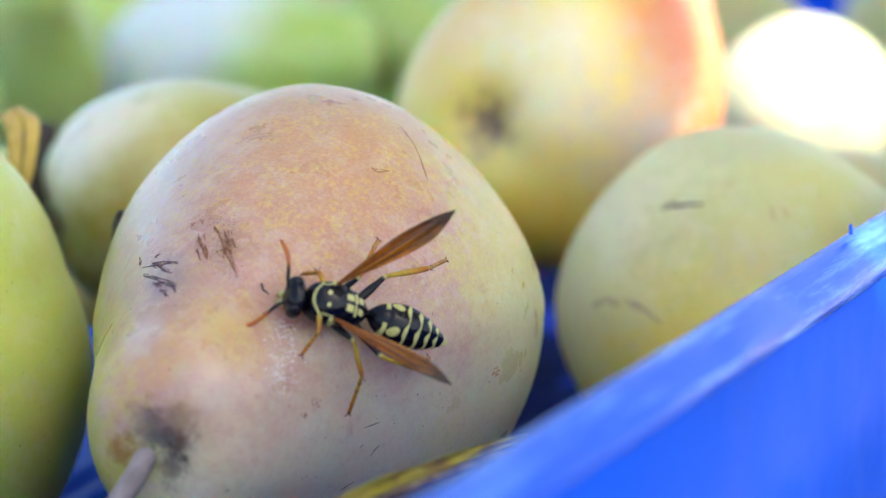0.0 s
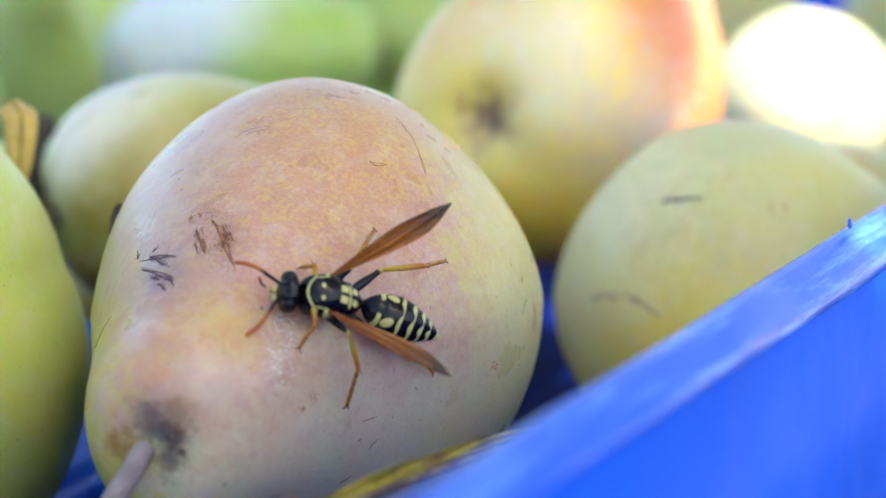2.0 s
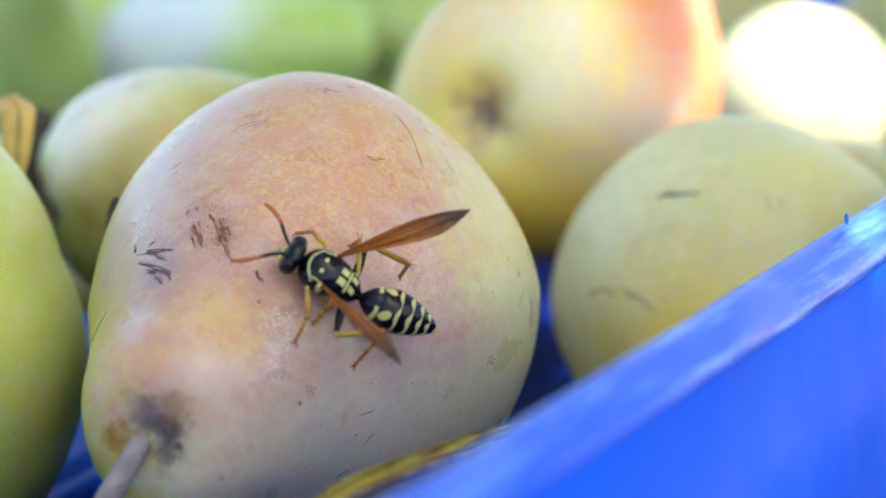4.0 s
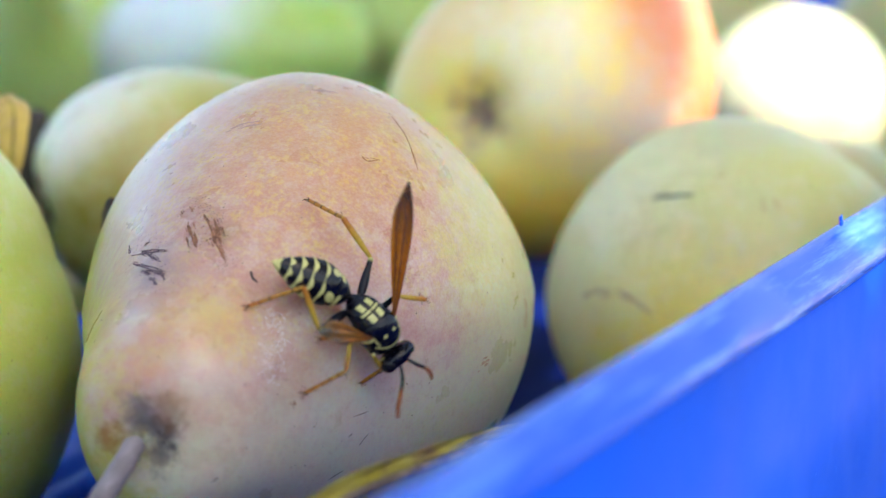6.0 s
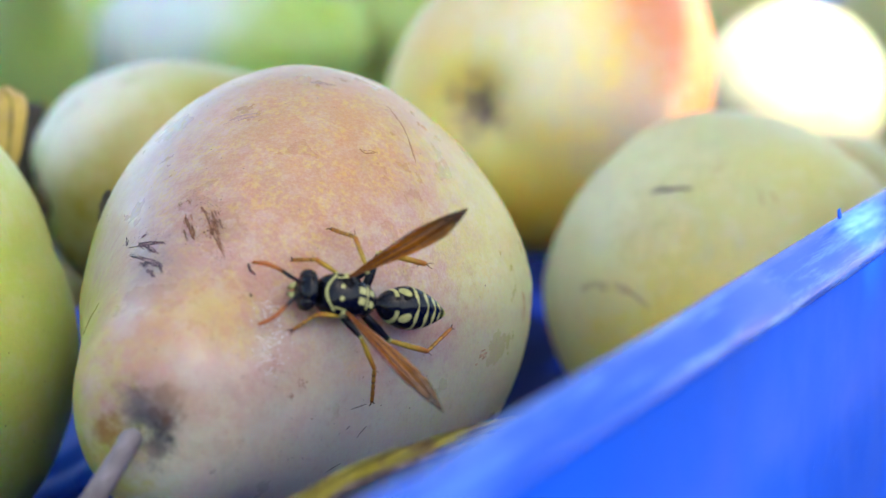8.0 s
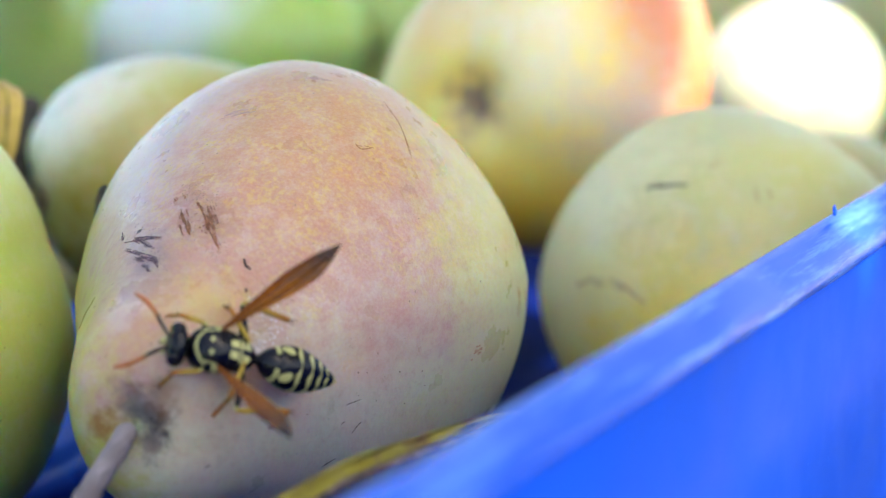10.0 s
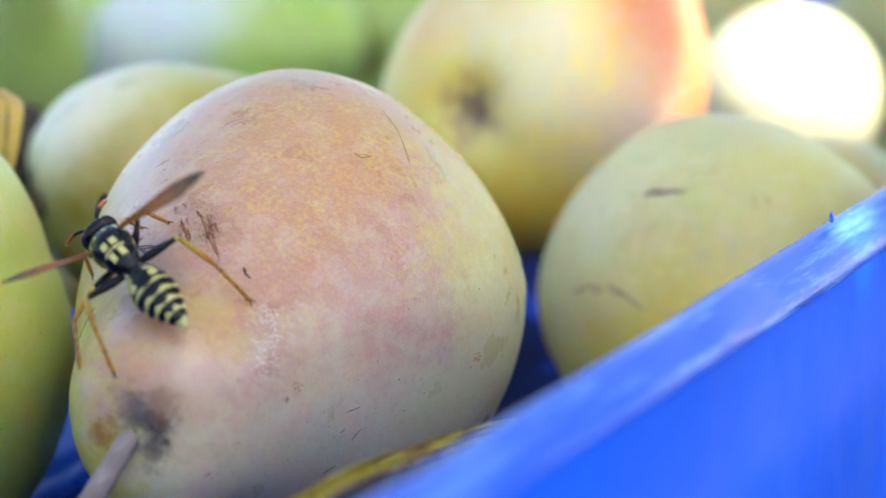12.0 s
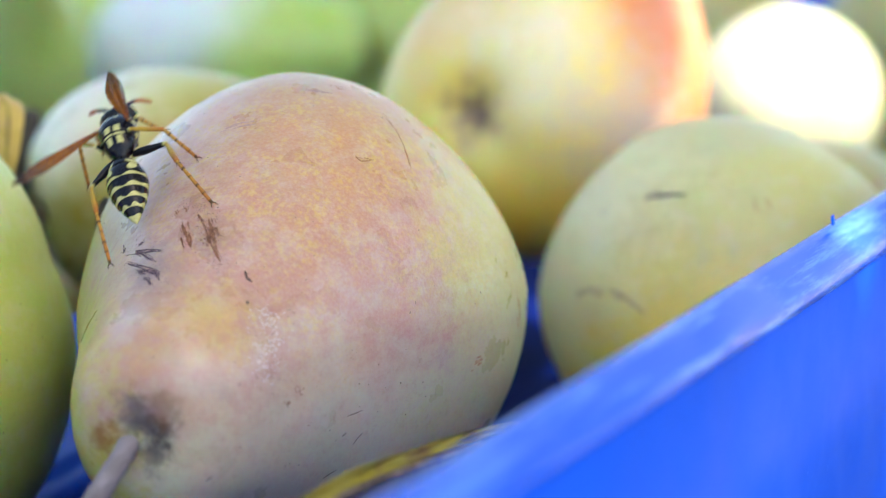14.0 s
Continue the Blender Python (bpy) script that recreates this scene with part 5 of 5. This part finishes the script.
    walk(MOVING["wing_right"], [(0, spread(1, 0.55, -0.56, 0.62)), (0.5, spread(1, 0.6, -0.63, 0.5)), (1, spread(1, 0.6, -0.62, 0.5)), (1.5, spread(1, 0.59, -0.64, 0.5)), (2, spread(1, 0.55, -0.67, 0.5)), (2.5, spread(1, 0.55, -0.67, 0.49)), (2.8, spread(1, 0.56, -0.67, 0.49)), (3, spread(1, 0.58, -0.51, 0.63)), (3.2, spread(1, 0.67, -0.58, 0.46)), (5.3, spread(1, 0.6, -0.54, 0.59)), (5.5, spread(1, 0.52, -0.54, 0.66)), (5.7, spread(1, 0.41, -0.49, 0.77)), (5.9, spread(1, 0.63, -0.58, 0.52)), (6, spread(1, 0.61, -0.46, 0.64)), (6.1, spread(1, 0.52, -0.55, 0.65)), (6.3, spread(1, 0.63, -0.59, 0.51)), (6.5, spread(1, 0.65, -0.58, 0.49)), (6.7, spread(1, 0.69, -0.31, 0.65)), (6.9, spread(1, 0.56, -0.75, 0.36)), (7, spread(1, 0.67, -0.33, 0.67)), (7.1, spread(1, 0.83, 0.21, 0.53)), (7.3, spread(1, 0.51, -0.85, -0.1)), (7.5, spread(1, 0.52, -0.32, 0.79)), (7.7, spread(1, 0.61, -0.72, 0.35)), (8, spread(1, 0.50, -0.49, 0.71)), (8.2, spread(1, 0.71, -0.66, 0.23)), (9.2, spread(1, 0.72, -0.69, 0.06)), (10.3, spread(1, 0.58, -0.54, 0.61)), (10.5, spread(1, 0.69, -0.70, 0.19)), (10.7, spread(1, 0.7, -0.6, 0.39)), (10.9, spread(1, 0.62, -0.68, 0.39)), (11, spread(1, 0.77, -0.55, 0.33)), (11.2, spread(1, 0.81, -0.51, 0.29)), (11.5, spread(1, 0.63, -0.58, 0.51)), (11.8, spread(1, 0.82, -0.55, 0.13)), (12, spread(1, 0.72, -0.62, 0.3)), (12.2, spread(1, 0.59, -0.66, 0.46)), (12.5, spread(1, 0.51, -0.7, 0.49)), (12.8, spread(1, 0.44, -0.78, 0.45)), (13, spread(1, 0.31, -0.79, 0.52)), (13.5, spread(1, 0.28, -0.85, 0.44)), (13.7, spread(1, 0.36, -0.9, 0.25)), (14, spread(1, 0.23, -0.62, 0.75))])
    walk(MOVING["wing_left"], [(0, spread(-1, -0.49, -0.69, 0.53)), (0.5, spread(-1, -0.48, -0.67, 0.56)), (1, spread(-1, -0.48, -0.74, 0.46)), (1.5, spread(-1, -0.49, -0.75, 0.45)), (2, spread(-1, -0.51, -0.72, 0.47)), (2.5, spread(-1, -0.56, -0.65, 0.51)), (2.8, spread(-1, -0.51, -0.61, 0.61)), (3, spread(-1, -0.54, -0.54, 0.64)), (3.2, spread(-1, -0.47, -0.48, 0.74)), (5.3, spread(-1, -0.56, -0.75, 0.34)), (5.5, spread(-1, -0.70, -0.63, 0.34)), (5.7, spread(-1, -0.56, -0.53, 0.63)), (5.9, spread(-1, -0.66, -0.69, 0.28)), (6, spread(-1, -0.57, -0.72, 0.39)), (6.1, spread(-1, -0.71, -0.51, 0.49)), (6.3, spread(-1, -0.85, -0.46, 0.25)), (6.5, spread(-1, -0.61, -0.68, 0.41)), (6.7, spread(-1, -0.48, -0.59, 0.65)), (6.9, spread(-1, -0.83, -0.5, 0.25)), (7, spread(-1, -0.54, -0.65, 0.54)), (7.1, spread(-1, -0.79, -0.61, 0.03)), (7.3, spread(-1, -0.53, -0.67, 0.52)), (7.5, spread(-1, -0.65, -0.44, 0.62)), (7.7, spread(-1, -0.66, -0.72, 0.22)), (8, spread(-1, -0.70, -0.57, 0.44)), (8.2, spread(-1, -0.68, -0.45, 0.58)), (9.2, spread(-1, -0.79, -0.39, 0.47)), (10.3, spread(-1, -0.47, -0.38, 0.8)), (10.5, spread(-1, -0.48, -0.62, 0.62)), (10.7, spread(-1, -0.43, -0.77, 0.47)), (10.9, spread(-1, -0.44, -0.82, 0.36)), (11, spread(-1, -0.47, -0.66, 0.58)), (11.2, spread(-1, -0.33, -0.3, 0.9)), (11.5, spread(-1, -0.47, -0.15, 0.87)), (11.8, spread(-1, -0.23, -0.55, 0.81)), (12, spread(-1, -0.58, -0.47, 0.66)), (12.2, spread(-1, -0.48, -0.76, 0.44)), (12.5, spread(-1, -0.54, -0.84, 0.08)), (12.8, spread(-1, -0.46, -0.89, 0.01)), (13, spread(-1, -0.36, -0.92, -0.13)), (13.5, spread(-1, -0.28, -0.93, -0.26)), (13.7, spread(-1, -0.26, -0.95, -0.16)), (14, spread(-1, -0.62, -0.74, 0.26))])
    for side, tag in ((1, "right"), (-1, "left")):
        walk(MOVING["antenna_" + tag], [(t, feel(side, t)) for t in ticks()])
    step("hind_right", body, [(0.0, -0.0011, 0.1991, 0.0345), (3.2, -0.0008, 0.1988, 0.0335), (5.3, -0.0034, 0.1942, 0.0261), (5.5, -0.0039, 0.1944, 0.0294), (6.0, -0.0194, 0.1841, 0.0314), (6.5, -0.0195, 0.184, 0.0314), (7.0, -0.0151, 0.1852, 0.0293), (7.5, -0.0055, 0.1972, 0.0373), (8.0, -0.0028, 0.1966, 0.0327), (8.2, 0.0011, 0.2015, 0.0344), (10.5, -0.018, 0.185, 0.0315), (11.0, -0.0185, 0.1845, 0.0313), (12.0, -0.0184, 0.1847, 0.0314), (12.5, -0.0234, 0.1953, 0.0401), (14.0, -0.0233, 0.1952, 0.04)])
    step("hind_left", body, [(0.0, -0.003, 0.1945, 0.0252), (1.5, -0.0031, 0.1944, 0.0244), (2.0, -0.0007, 0.1975, 0.0209), (3.2, -0.0003, 0.1981, 0.0208), (5.3, -0.0192, 0.1818, 0.0291), (5.5, -0.0177, 0.1805, 0.0254), (6.0, -0.0141, 0.1956, 0.0402), (6.5, -0.0139, 0.1955, 0.0401), (7.0, -0.0033, 0.1988, 0.037), (7.5, 0.0023, 0.2003, 0.0253), (8.0, 0.0018, 0.1996, 0.0255), (8.2, 0.0011, 0.1997, 0.0209), (10.3, -0.0175, 0.1804, 0.0187), (10.5, -0.0177, 0.1798, 0.02), (10.7, -0.0175, 0.1807, 0.0181), (11.0, -0.0254, 0.1769, 0.0224), (11.5, -0.0252, 0.1768, 0.0224), (12.0, -0.0308, 0.1786, 0.0255), (12.5, -0.0342, 0.1861, 0.0282), (13.5, -0.0339, 0.1848, 0.0281), (14.0, -0.0332, 0.1901, 0.0313)])
    step("middle_right", body, [(0.0, -0.008, 0.1954, 0.0372), (1.5, -0.008, 0.1955, 0.0374), (2.5, -0.0084, 0.1955, 0.0377), (5.5, -0.0052, 0.194, 0.0314), (6.0, -0.014, 0.1837, 0.0229), (6.5, -0.0124, 0.1859, 0.0197), (7.0, -0.0116, 0.1866, 0.0256), (7.5, -0.0113, 0.1929, 0.0367), (8.0, -0.0114, 0.1931, 0.0368), (10.5, -0.0244, 0.1805, 0.0303), (11.0, -0.0284, 0.1928, 0.0364), (11.5, -0.0275, 0.1937, 0.0374), (12.0, -0.0275, 0.194, 0.0377), (12.5, -0.0258, 0.2024, 0.0438), (13.0, -0.0287, 0.2035, 0.0428), (13.5, -0.0291, 0.2039, 0.0428), (14.0, -0.0256, 0.2022, 0.0438)])
    step("middle_left", body, [(0.0, -0.0109, 0.187, 0.0212), (3.2, -0.0109, 0.187, 0.0214), (5.3, -0.019, 0.1906, 0.0369), (5.5, -0.0208, 0.1916, 0.0377), (6.0, -0.0027, 0.1956, 0.0302), (6.5, 0.0003, 0.198, 0.0278), (7.5, -0.0075, 0.1914, 0.0183), (8.0, -0.0074, 0.1911, 0.0194), (10.5, -0.023, 0.1766, 0.0211), (11.0, -0.0344, 0.1824, 0.0261), (11.5, -0.0345, 0.1817, 0.0252), (12.0, -0.0347, 0.1822, 0.0252)])
    step("front_right", body, [(0.0, -0.0153, 0.1894, 0.0348), (2.5, -0.0153, 0.1894, 0.0348), (3.0, -0.015, 0.1891, 0.0343), (7.5, -0.0156, 0.1856, 0.0304), (10.5, -0.0313, 0.1789, 0.0258)])
    step("front_left", body, [(0.0, -0.0152, 0.1842, 0.0278), (3.2, -0.0153, 0.1842, 0.0279), (7.5, -0.0159, 0.1836, 0.0279), (8.0, -0.0149, 0.1847, 0.0282)])


motions()
